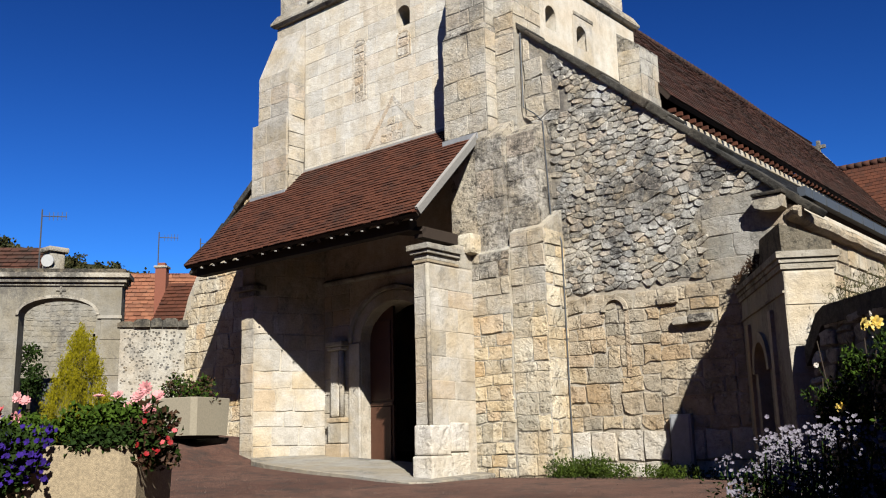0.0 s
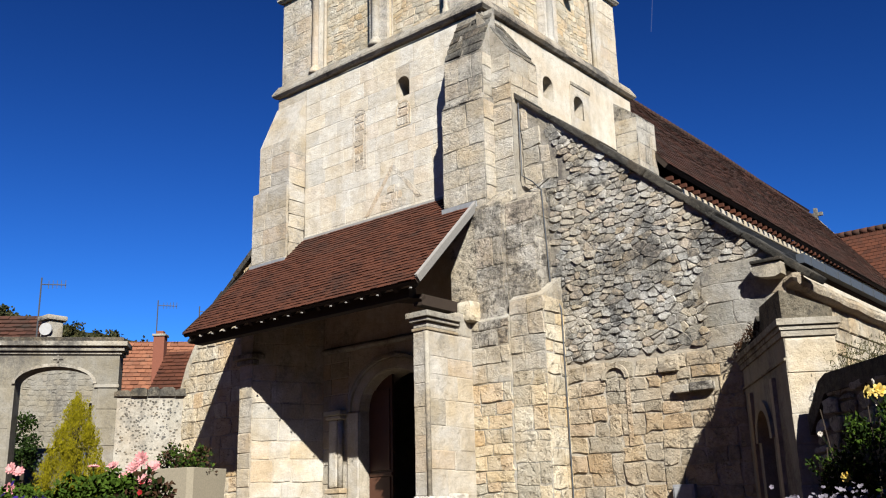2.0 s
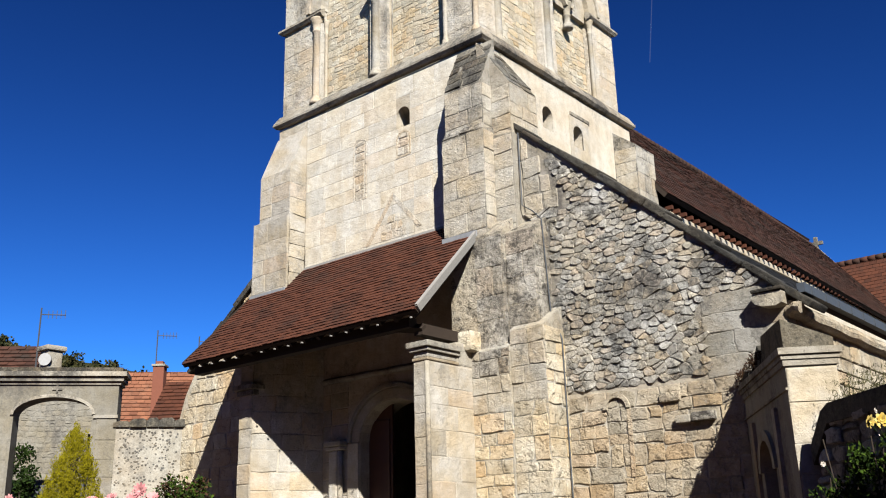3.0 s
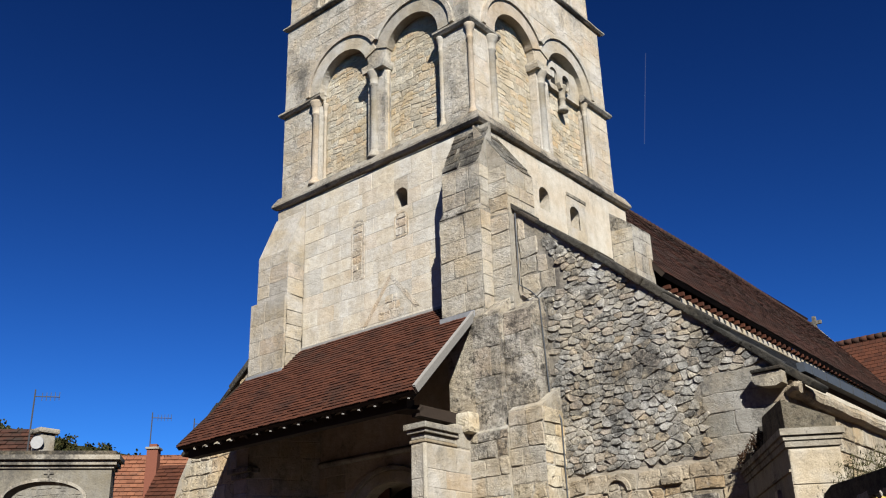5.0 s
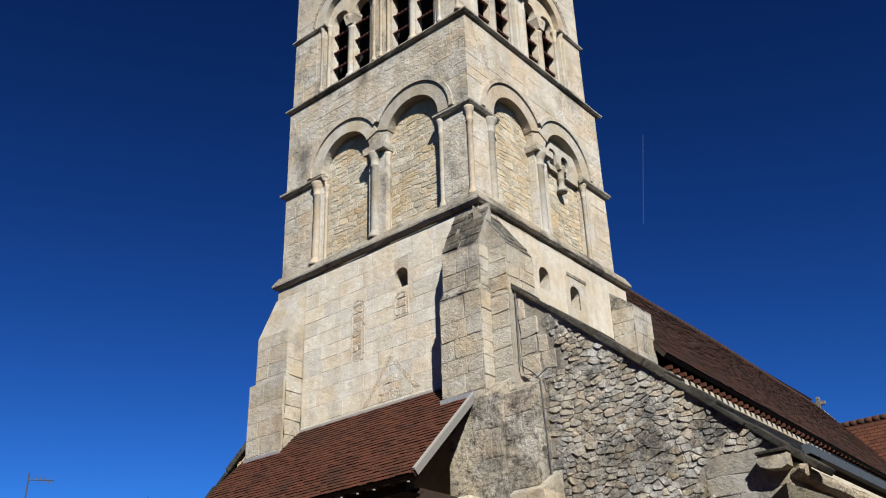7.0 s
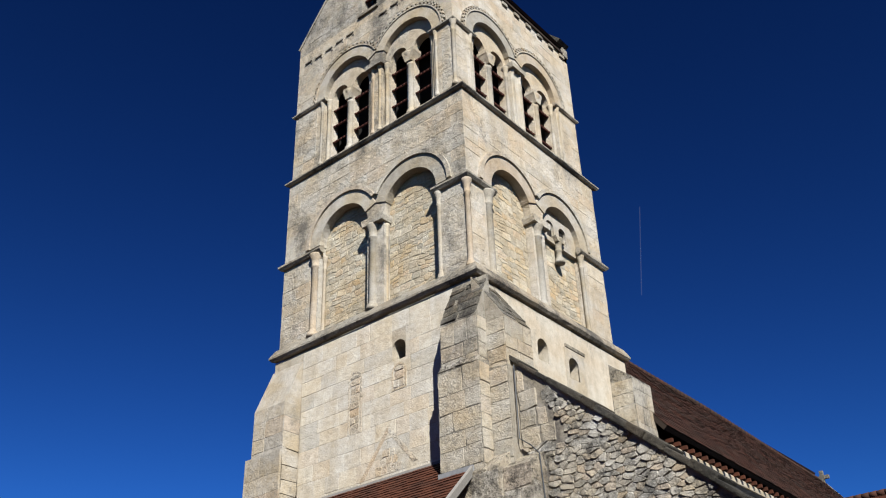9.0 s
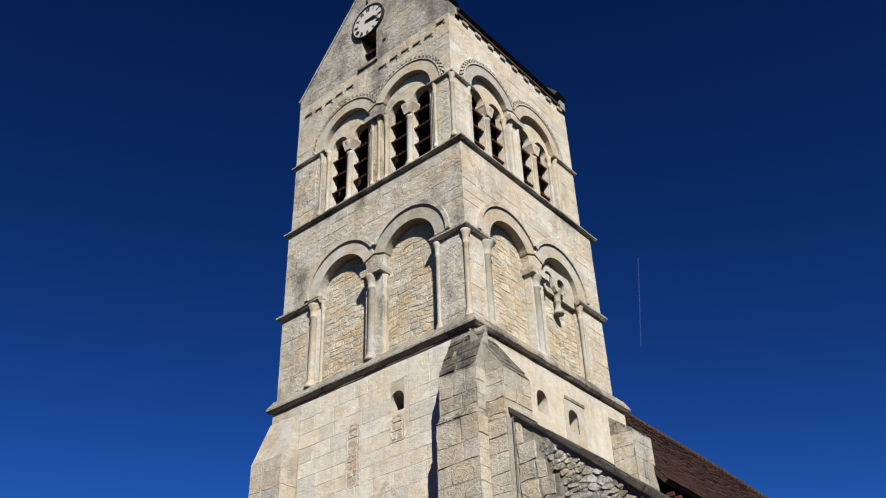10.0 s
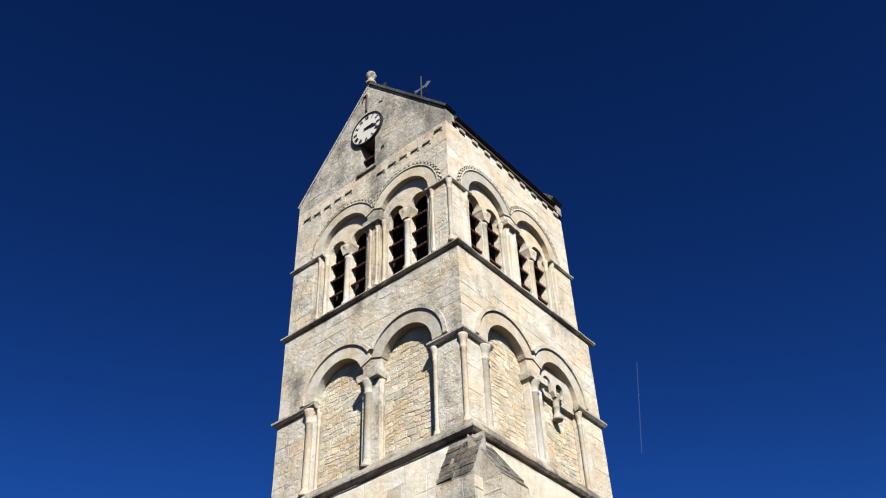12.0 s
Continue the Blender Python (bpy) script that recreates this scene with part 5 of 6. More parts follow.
hw = part("wall", slab(hfm, [(0, 0.2), (HL, 0.2), (HL, 2.72), (0.45, 2.72), (0, 2.3)], [], -0.45, 0), MORTAR, gwall)
rubble(hfm, wavy_cells(lambda a, b: [(max(0.0, (b - 2.3) * 1.05), HL)], 0.3, 2.72, (0.14, 0.24), (0.2, 0.4), rgA), RUBBLE, hw, rgA, 0.05, limit=150)
bm = slab(hfm, [(-0.06, 2.28), (0.42, 2.72), (HL, 2.72), (HL, 2.93), (0.5, 2.95), (0.3, 2.88), (-0.08, 2.5)], [], -0.5, 0.06)
part("coping", bm, LICHEN_SHADE, gwall)

# unseen wall, added only to throw shade on the asters and roses
close = thing("south_garden_wall", "plain rubble wall added out of view to shade the flower bed", "garden wall")
KA, KB = Vector((10.15, -9.5, 0)), Vector((10.85, -5.7, 0))
kd = (KB - KA).normalized()
part("wall", slab(wall_frame(KA, kd, (kd.y, -kd.x, 0)), [(0, 0.0), ((KB - KA).length, 0.0), ((KB - KA).length, 3.4), (0, 3.4)], [], 0, 0.4), RUBBLE, close)

# tall dark walls added behind the camera, out of view, to cut skylight
SKY_BLOCK = plain("dark_sky_block", (0.020, 0.030, 0.011), 0.9, scale=3)
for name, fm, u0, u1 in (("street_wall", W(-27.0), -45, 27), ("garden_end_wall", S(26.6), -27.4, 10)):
    closing = part(name, slab(fm, [(u0, 0.0), (u1, 0.0), (u1, 13.5), (u0, 13.5)], [], -0.4 if name == "street_wall" else 0.0, 0.0 if name == "street_wall" else 0.4), SKY_BLOCK, None)
    tagged(closing, "tall dark wall added out of view to cut light from the sky", "wall", kind="structure")

# ---- cemetery gate and wall to the north-west ----
ca = radians(49.5)
cd = Vector((math.cos(ca), math.sin(ca), 0))
cfm = wall_frame((-10.2, -0.1, 0), cd, (cd.y, -cd.x, 0))
OLD_RENDER = stone_mat("stained_lime_render", (0.25, 0.238, 0.205), (0.235, 0.208, 0.165), (0.10, 0.092, 0.078), 0.47, 0.0, pits=0.7)
cwall = thing("boundary_wall", "pale rubble boundary wall with mossy stone coping", "boundary wall")
cw = part("wall", slab(cfm, [(-1.5, 0.8), (0.3, 0.8), (0.3, 4.62), (-1.5, 4.62)], [], -0.4, 0), OLD_RENDER, cwall)
FLINT = stone_mat("grey_flint", (0.10, 0.098, 0.092), (0.13, 0.115, 0.09), (0.03, 0.03, 0.028), 0.5, 1.0)
flints = []
for k in range(290):
    u, v, r = rgC.uniform(-1.42, 0.05), 1.9 + 2.65 * rgC.random() ** 0.6, rgC.uniform(0.012, 0.03)
    flints.append([(u + r * 1.3 * math.cos(a + 0.3) * rgC.uniform(0.7, 1.2), v + r * math.sin(a + 0.3) * rgC.uniform(0.7, 1.2)) for a in [math.pi * j / 3 for j in range(6)]])
lay_fieldstones(cfm, flints, FLINT, cw, rgC, 0.012, 0.0, name="flint")
u = -1.55
while u < 0.05:
    w = rgC.uniform(0.28, 0.5)
    h = rgC.uniform(0.15, 0.24)
    part("coping_stone", slab(cfm, [(u, 4.62), (u + w - 0.01, 4.62), (u + w - 0.01, 4.62 + h * 0.8), (u + w * 0.8, 4.62 + h), (u + w * 0.25, 4.62 + h * 0.95), (u, 4.62 + h * 0.7)], [], -0.5, 0.06 + rgC.uniform(-0.02, 0.04)), LICHEN_SHADE, cwall)
    u += w
cgate = thing("cemetery_gate", "cream stone cemetery gateway with segmental arch and heavy cornice", "gateway")
sring = [(-3.97, 0.8), (-2.08, 0.8)] + [(-3.025 + 0.945 * math.cos(a), 4.95 + 0.43 * math.sin(a)) for a in [math.pi * k / 14 for k in range(15)]]
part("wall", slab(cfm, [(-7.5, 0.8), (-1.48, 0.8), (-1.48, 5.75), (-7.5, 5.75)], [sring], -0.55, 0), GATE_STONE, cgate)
out = [(-3.025 + 1.02 * math.cos(a), 4.95 + 0.51 * math.sin(a)) for a in [math.pi * k / 14 for k in range(15)]]
inn = [(-3.025 + 0.945 * math.cos(a), 4.95 + 0.43 * math.sin(a)) for a in [math.pi * (14 - k) / 14 for k in range(15)]]
part("arch_mould", slab(cfm, out + inn, [], -0.1, 0.06), MOULD, cgate)
for z0, z1, o in ((5.7, 5.78, 0.05), (5.78, 5.9, 0.12), (5.9, 6.02, 0.2), (6.02, 6.14, 0.08)):
    part("cornice", slab(cfm, [(-7.5, z0), (-1.48 + o, z0), (-1.48 + o, z1 - 0.005), (-7.5, z1 - 0.005)], [], -0.6, o), LICHEN_SHADE if z0 > 5.95 else MOULD, cgate)
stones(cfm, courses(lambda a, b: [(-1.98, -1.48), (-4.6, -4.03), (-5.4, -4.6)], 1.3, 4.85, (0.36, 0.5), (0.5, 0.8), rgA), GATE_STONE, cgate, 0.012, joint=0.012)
part("impost", slab(cfm, [(-2.05, 4.85), (-1.45, 4.85), (-1.45, 4.93), (-2.05, 4.93)], [], -0.1, 0.05), ASHLAR_GREY, cgate)
part("relief_cross", slab(cfm, [(-3.0, 5.5), (-2.96, 5.5), (-2.96, 5.57), (-2.86, 5.57), (-2.86, 5.61), (-2.96, 5.61), (-2.96, 5.68), (-3.0, 5.68), (-3.0, 5.61), (-3.1, 5.61), (-3.1, 5.57), (-3.0, 5.57)], [], -0.02, 0.035), MOULD, cgate)
back = thing("cemetery_back_wall", "pale rubble wall seen through the cemetery gate", "boundary wall")
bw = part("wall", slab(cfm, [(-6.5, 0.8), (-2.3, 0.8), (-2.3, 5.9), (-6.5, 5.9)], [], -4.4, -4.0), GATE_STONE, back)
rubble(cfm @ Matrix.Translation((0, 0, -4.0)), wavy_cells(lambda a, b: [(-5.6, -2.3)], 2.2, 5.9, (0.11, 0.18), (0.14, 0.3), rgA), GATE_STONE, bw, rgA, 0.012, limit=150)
for u, h, w in ((-4.35, 4.75, 0.05), (-2.35, 4.6, 0.05)):
    c = thing("grave_cross", "dark iron grave cross beyond the gate", "cross", "grave crosses")
    p = cfm @ Vector((u, 0, -1.2))
    part("post", boxed(p.x - w / 2, p.x + w / 2, p.y - w / 2, p.y + w / 2, 1.6, h), IRON, c)
    q0, q1 = cfm @ Vector((u - 0.2, h - 0.35, -1.2)), cfm @ Vector((u + 0.2, h - 0.35, -1.2))
    part("arm", tube([q0, q1], 0.03, 6), IRON, c)
for u, z, w in ((-3.4, 3.4, 0.75), (-2.35, 3.9, 0.5)):
    g = thing("gravestone", "dark polished granite gravestone", "gravestone", "gravestones")
    part("stele", slab(cfm, [(u - w / 2, 1.5), (u + w / 2, 1.5), (u + w / 2, z - 0.2), (u + w * 0.2, z), (u - w / 2, z - 0.05)], [], -2.2, -2.0), plain("grey_granite", (0.0429, 0.04505, 0.04933), 0.35, scale=60), g)


# ---- plants ----
def leaf_mat(name, a, b, rough=0.55, trans=0.25):
    m = Mat(name, rough)
    c = m.ramp(m.rand(), (0.0, a), (0.55, b), (1.0, tuple(0.6 * v for v in a)))
    m.colour(m.mix(0.35, c, m.ramp(m.noise(20, 3), (0.3, (0.6, 0.6, 0.6)), (0.7, (1.1, 1.1, 1.1))), "MULTIPLY"))
    m.b.inputs["Specular IOR Level"].default_value = 0.06
    return m.m


GREEN = leaf_mat("green_leaf", (0.020, 0.040, 0.004), (0.034, 0.058, 0.006), 0.8)
DEEP = leaf_mat("dark_green_leaf", (0.008, 0.017, 0.003), (0.014, 0.026, 0.004), 0.8)
GOLD = leaf_mat("golden_conifer_frond", (0.115, 0.098, 0.0035), (0.155, 0.135, 0.005), 0.8)
PURPLE = leaf_mat("violet_petal", (0.012, 0.005, 0.06), (0.020, 0.008, 0.095), 0.8)
PINK = leaf_mat("pink_petal", (0.3413, 0.1274, 0.1365), (0.3731, 0.1911, 0.182))
CORAL = leaf_mat("coral_petal", (0.3413, 0.0455, 0.0546), (0.364, 0.0728, 0.0728))
RED = leaf_mat("dark_red_petal", (0.13, 0.00585, 0.0078), (0.1625, 0.0117, 0.0117))
BRONZE = leaf_mat("bronze_leaf", (0.0273, 0.01365, 0.0091), (0.04095, 0.02275, 0.01138))
LILAC = leaf_mat("pale_lilac_petal", (0.10, 0.088, 0.112), (0.122, 0.115, 0.13))
YELLOW = leaf_mat("yellow_petal", (0.3867, 0.2503, 0.0364), (0.3867, 0.3003, 0.1001))
CREAMY = leaf_mat("cream_petal", (0.364, 0.3276, 0.273), (0.364, 0.3413, 0.3003))
TWIG = plain("brown_twig", (0.02574, 0.01931, 0.01287), 0.9)
FOREST = leaf_mat("far_woodland_leaf", (0.01593, 0.02048, 0.00819), (0.03185, 0.0273, 0.0091))


def scatter(name, pts, size, mat, parent, rg, aspect=1.6, up=0.3, label="", curl=0.25, outs=None):
    """Many small folded leaves at the given points."""
    verts, faces = [], []
    for k, p in enumerate(pts):
        d = Vector((rg.gauss(0, 1), rg.gauss(0, 1), rg.gauss(0, 1) + up))
        if outs:
            d = d * 0.6 + Vector(outs[k])
        d.normalize()
        w = d.cross(Vector((rg.gauss(0, 1), rg.gauss(0, 1), rg.gauss(0, 1)))).normalized()
        n = d.cross(w)
        s = size * rg.uniform(0.65, 1.35)
        p = Vector(p)
        b = len(verts)
        verts += [tuple(p), tuple(p + d * s * 0.5 + w * s * 0.5 / aspect + n * s * curl * 0.4), tuple(p + d * s + n * -s * curl * 0.3), tuple(p + d * s * 0.5 - w * s * 0.5 / aspect + n * s * curl * 0.4)]
        faces += [(b, b + 1, b + 2), (b, b + 2, b + 3)]
    me = bpy.data.meshes.new(name)
    me.from_pydata(verts, [], faces)
    me.materials.append(mat)
    ob = new(name, me)
    ob.parent = parent
    ob["kind"] = "stuff"
    if label:
        ob["label"] = label
    return ob


def blob(c, r, n, rg, shell=0.35, flat=(1, 1, 1)):
    """Points in an uneven clump, more towards its surface."""
    out = []
    ph = rg.uniform(0, 50)
    while len(out) < n:
        v = Vector((rg.gauss(0, 1), rg.gauss(0, 1), rg.gauss(0, 1))).normalized()
        k = (shell + (1 - shell) * rg.random()) ** 0.6 * (1 + 0.35 * noise.noise(v * 1.7 + Vector((ph, 0, 0))))
        out.append((c[0] + v.x * r * k * flat[0], c[1] + v.y * r * k * flat[1], c[2] + v.z * r * k * flat[2]))
    return out


def blossom(name, c, r, petals, mat, parent, rg, layers=2, facing=(0, 0, 0.3)):
    """One flower head of cupped petals."""
    verts, faces = [], []
    axis = (Vector((0.45, -0.75, 0.25)) + Vector(facing) + Vector((rg.gauss(0, 0.4), rg.gauss(0, 0.4), rg.gauss(0, 0.4)))).normalized()
    a = axis.cross(Vector((0, 0, 1))).normalized()
    b_ = axis.cross(a)
    c = Vector(c)
    for ly in range(layers):
        rr = r * (1 - 0.32 * ly)
        for k in range(petals):
            t = 2 * math.pi * (k + 0.5 * ly) / petals
            d = a * math.cos(t) + b_ * math.sin(t)
            s = a * -math.sin(t) + b_ * math.cos(t)
            w = rr * 2.6 / petals
            q = len(verts)
            lift = axis * rr * (0.25 + 0.35 * ly)
            verts += [tuple(c), tuple(c + d * rr * 0.6 + s * w + lift * 0.6), tuple(c + d * rr + lift + s * w * 0.4), tuple(c + d * rr + lift - s * w * 0.4), tuple(c + d * rr * 0.6 - s * w + lift * 0.6)]
            faces += [(q, q + 1, q + 2), (q, q + 2, q + 3), (q, q + 3, q + 4)]
    me = bpy.data.meshes.new(name)
    me.from_pydata(verts, [], faces)
    me.materials.append(mat)
    ob = new(name, me)
    ob.parent = parent
    return ob


RIGHT, AHEAD = Vector((0.765, 0.644, 0)), Vector((-0.644, 0.765, 0))


def spot(px_right, ahead, z):
    """A place told by how far it lies to the right of and ahead of the eye."""
    return Vector((EYE[0], EYE[1], 0)) + RIGHT * px_right + AHEAD * ahead + Vector((0, 0, z))


CONC = Mat("exposed_aggregate_concrete", 0.95)
vor = CONC.node("ShaderNodeTexVoronoi", Scale=130.0)
CONC.put(CONC.pos, vor.inputs["Vector"])
cc = CONC.mix(CONC.ramp(CONC.noise(40, 3), (0.35, (0, 0, 0)), (0.65, (1, 1, 1))), (0.25, 0.205, 0.135), (0.17, 0.14, 0.095))
CONC.colour(CONC.mix(0.6, cc, CONC.ramp(vor.outputs["Distance"], (0.0, (1.15, 1.1, 1.0)), (0.6, (0.55, 0.5, 0.45))), "MULTIPLY"))
CONC.bump(vor.outputs["Distance"], 0.5, 0.006)
SOIL = plain("dark_soil", (0.01287, 0.00858, 0.006006), 0.95)


def planter(m, w, d, h, taper=0.06, label="", plain_mat=None):
    """A concrete trough: outer shell with chamfered corners, hollow top filled with soil."""
    th = thing("planter", label, "planter", "flower planters")
    c = 0.1

    def ring(w_, d_, c_):
        return [(-w_ / 2 + c_, -d_ / 2), (w_ / 2 - c_, -d_ / 2), (w_ / 2, -d_ / 2 + c_), (w_ / 2, d_ / 2 - c_), (w_ / 2 - c_, d_ / 2), (-w_ / 2 + c_, d_ / 2), (-w_ / 2, d_ / 2 - c_), (-w_ / 2, -d_ / 2 + c_)]
    bm = bmesh.new()
    rings = []
    for w_, d_, z in ((w - taper, d - taper, 0.06), (w, d, h - 0.01), (w - 0.02, d - 0.02, h), (w - 0.16, d - 0.16, h), (w - 0.18, d - 0.18, h - 0.12)):
        rings.append([bm.verts.new((x, y, z)) for x, y in ring(w_, d_, c)])
    for a, b in zip(rings, rings[1:]):
        for k in range(8):
            bm.faces.new((a[k], a[(k + 1) % 8], b[(k + 1) % 8], b[k]))
    bm.faces.new(rings[0][::-1])
    bm.transform(m)
    part("trough", bm, plain_mat or CONC.m, th)
    bm = slab(m, ring(w - 0.2, d - 0.2, 0.08), [], h - 0.2, h - 0.1)
    part("soil", bm, SOIL, th)
    bm = slab(m, ring(w - 0.35, d - 0.35, 0.05), [], 0.0, 0.07)
    part("foot", bm, SOIL, th)
    return th


rgF = random.Random(77)
# near planter
P1 = spot(-3.12, 8.2, 0.0)
p1z = 0.56
m1 = Matrix.Translation((P1.x, P1.y, p1z)) @ Matrix.Rotation(radians(38.5), 4, "Z")
planter(m1, 1.32, 1.1, 0.93, label="square exposed-aggregate concrete planter full of summer flowers on the forecourt")


def on1(x, y, z):
    """A place on the near planter: x right, y away, z over its rim."""
    return tuple(m1 @ Vector((x, y, 0.93 + z)))


plantA = thing("bedding_plants", "dense green bedding foliage filling a concrete planter", "plant")
pts = []
for k in range(34):
    x = rgF.uniform(-0.62, 0.55)
    pts += blob(on1(x, rgF.uniform(-0.42, 0.4), rgF.uniform(0.06, 0.16) + 0.1 * (x > 0.05)), rgF.uniform(0.1, 0.17), 150, rgF)
scatter("foliage", pts, 0.05, GREEN, plantA, rgF)
pts = []
for k in range(16):
    pts += blob(on1(rgF.uniform(-0.6, 0.6), -0.52, rgF.uniform(0.0, 0.08)), 0.085, 80, rgF)
scatter("foliage", pts, 0.05, DEEP, plantA, rgF)
petunia = thing("petunias", "trailing violet petunias hanging over the planter rim", "flowers")
pts = []
for k in range(46):
    x = rgF.uniform(-0.72, -0.08)
    pts += blob(on1(x, -0.62 + rgF.uniform(-0.06, 0.1), rgF.uniform(-0.5, 0.08) * (1.1 if x < -0.3 else 0.6)), 0.09, 40, rgF)
scatter("foliage", pts, 0.06, DEEP, petunia, rgF)
for k in range(170):
    x = rgF.uniform(-0.74, 0.06)
    z = rgF.uniform(-0.5, 0.3) * (1.0 if x < -0.3 else 0.55)
    blossom("flower", on1(x, -0.74 + rgF.uniform(-0.06, 0.1) + (0.25 if z > 0.05 else 0), z), rgF.uniform(0.02, 0.03), 6, PURPLE, petunia, rgF, 1)
dahlia = thing("pink_dahlias", "pale pink dahlias on leafy stems in the planter", "flowers")
for x, z, r in ((0.58, 0.46, 0.065), (0.52, 0.39, 0.07), (0.68, 0.39, 0.065), (0.61, 0.28, 0.07), (0.34, 0.40, 0.06), (0.43, 0.31, 0.05), (0.18, 0.40, 0.05)):
    f = on1(x, -0.1, z)
    blossom("flower", f, r, 11, PINK, dahlia, rgF, 3)
    part("stem", tube([on1(x, -0.05, -0.05), f], 0.006, 5), GREEN, dahlia)
for x, z in ((-0.55, 0.29), (-0.58, 0.25), (-0.6, 0.3), (-0.42, 0.24), (-0.42, 0.4), (-0.36, 0.37)):
    blossom("flower", on1(x, -0.3, z), 0.05, 9, CORAL if x < -0.5 else PINK, dahlia, rgF, 2)
begonia = thing("red_begonias", "bronze-leaved red begonias at the planter corner", "flowers")
pts = []
for k in range(22):
    pts += blob(on1(rgF.uniform(0.58, 0.84), rgF.uniform(-0.5, -0.1), rgF.uniform(-0.16, 0.32)), 0.1, 45, rgF)
scatter("foliage", pts[::2], 0.06, BRONZE, begonia, rgF)
scatter("foliage", pts[1::2], 0.06, DEEP, begonia, rgF)
for k in range(26):
    blossom("flower", on1(rgF.uniform(0.62, 0.92), rgF.uniform(-0.55, -0.2), rgF.uniform(-0.2, 0.28)), 0.023, 5, RED if k % 4 else CORAL, begonia, rgF, 1)
# golden conifer
conifer = thing("golden_conifer", "small conical golden-yellow conifer in the planter", "shrub")
part("trunk", tube([on1(-0.08, 0.1, -0.1), on1(-0.08, 0.1, 0.75)], 0.03, 8), TWIG, conifer)
pts, outs = [], []
for k in range(210):
    t = rgF.random() ** 1.15
    a = rgF.uniform(0, 6.283)
    rad = 0.30 * (1 - t) ** 0.72 * (0.72 + 0.34 * rgF.random())
    foot_p = Vector((-0.08 + rad * math.cos(a), 0.1 + rad * math.sin(a), -0.04 + 0.93 * t))
    axis = Vector((math.cos(a) * 0.42 * (1 - t) + rgF.gauss(0, 0.12), math.sin(a) * 0.42 * (1 - t) + rgF.gauss(0, 0.12), 1.0)).normalized()
    ln = rgF.uniform(0.1, 0.2)
    for j in range(150):
        f = rgF.random()
        w = 0.034 * (1 - f) + 0.006
        q = foot_p + axis * ln * f + Vector((rgF.gauss(0, w), rgF.gauss(0, w), rgF.gauss(0, w)))
        pts.append(on1(*q))
        outs.append(tuple(m1.to_3x3() @ (axis * 1.5)))
scatter("fronds", pts, 0.018, GOLD, conifer, rgF, 3.2, 0.5, outs=outs)

# far planter
P2 = Vector((-6.95, -1.95, 0))
m2 = Matrix.Translation((P2.x, P2.y, 1.72)) @ Matrix.Rotation(radians(14), 4, "Z")
planter(m2, 1.25, 1.25, 0.86, label="square pale concrete planter on dark feet beside the boundary wall", plain_mat=plain("pale_concrete", (0.165, 0.145, 0.105), 0.95, scale=30))
shrub = thing("planter_shrub", "leafy green and bronze shrub in the far planter", "shrub")
pts = []
for k in range(26):
    pts += blob(tuple(m2 @ Vector((rgF.uniform(-0.75, 0.5), rgF.uniform(-0.5, 0.4), rgF.uniform(0.8, 1.25)))), 0.2, 70, rgF)
scatter("foliage", pts[::3], 0.08, BRONZE, shrub, rgF)
scatter("foliage", pts[1::3], 0.08, DEEP, shrub, rgF)
scatter("foliage", pts[2::3], 0.08, GREEN, shrub, rgF)

# yew-like shrub in the cemetery gateway
yew = thing("cemetery_shrub", "dark clipped shrub standing inside the cemetery gate", "shrub")
pc = cfm @ Vector((-3.75, 0, -0.6))
part("stem", tube([(pc.x, pc.y, 1.6), (pc.x, pc.y, 3.4)], 0.05, 6), TWIG, yew)
pts = []
for k in range(18):
    pts += blob((pc.x + rgF.uniform(-0.25, 0.25), pc.y + rgF.uniform(-0.25, 0.25), rgF.uniform(3.05, 4.2)), 0.22, 60, rgF)
scatter("crown", pts, 0.09, DEEP, yew, rgF)

# grass and weeds at the wall foot
weeds = thing("wall_foot_weeds", "low green weeds along the foot of the wall", "weeds", kind="stuff")
pts = []
for k in range(85):
    near_joint = k % 3 == 0
    x = rgF.uniform(1.7, 2.5) if near_joint else 1.75 + 2.7 * rgF.random() ** 1.3
    y = -0.25 - rgF.random() * 0.6
    pts += blob((x, y, ground_z(x, y) + (0.13 if near_joint else 0.06)), rgF.uniform(0.1, 0.2) * (1.3 if near_joint else 0.85), 70, rgF, flat=(1, 1, 1.1))
scatter("leaves", pts, 0.05, leaf_mat("yellow_green_weed", (0.020, 0.034, 0.004), (0.034, 0.048, 0.006), 0.7), weeds, rgF, 2.2, 0.8)

# rose bush against the garden wall
rose = thing("rose_bush", "tall dark-leaved climbing rose with yellow blooms", "shrub")
pts = []
for k in range(135):
    u = rgF.uniform(0.7, HL - 1.3)
    top = 2.4 if u > 1.7 else 1.9 + 0.5 * (u - 0.7)
    z = 0.7 + (top - 0.7) * rgF.random() ** 0.7
    q = hfm @ Vector((u, z, 0.1 + rgF.random() * 0.3))
    pts += blob(tuple(q), rgF.uniform(0.08, 0.18), 58, rgF)
scatter("foliage", pts[::2], 0.06, DEEP, rose, rgF)
scatter("foliage", pts[1::2], 0.055, GREEN, rose, rgF)
for k in range(14):
    u = 0.8 + 0.3 * k
    q0, q1 = hfm @ Vector((u, 0.5, 0.4)), hfm @ Vector((u + rgF.uniform(-0.6, 0.6), rgF.uniform(1.9, 2.5), 0.35))
    part("stem", tube([q0, q0.lerp(q1, 0.5) + Vector((0.05, -0.1, 0.1)), q1], 0.006, 5), TWIG, rose)
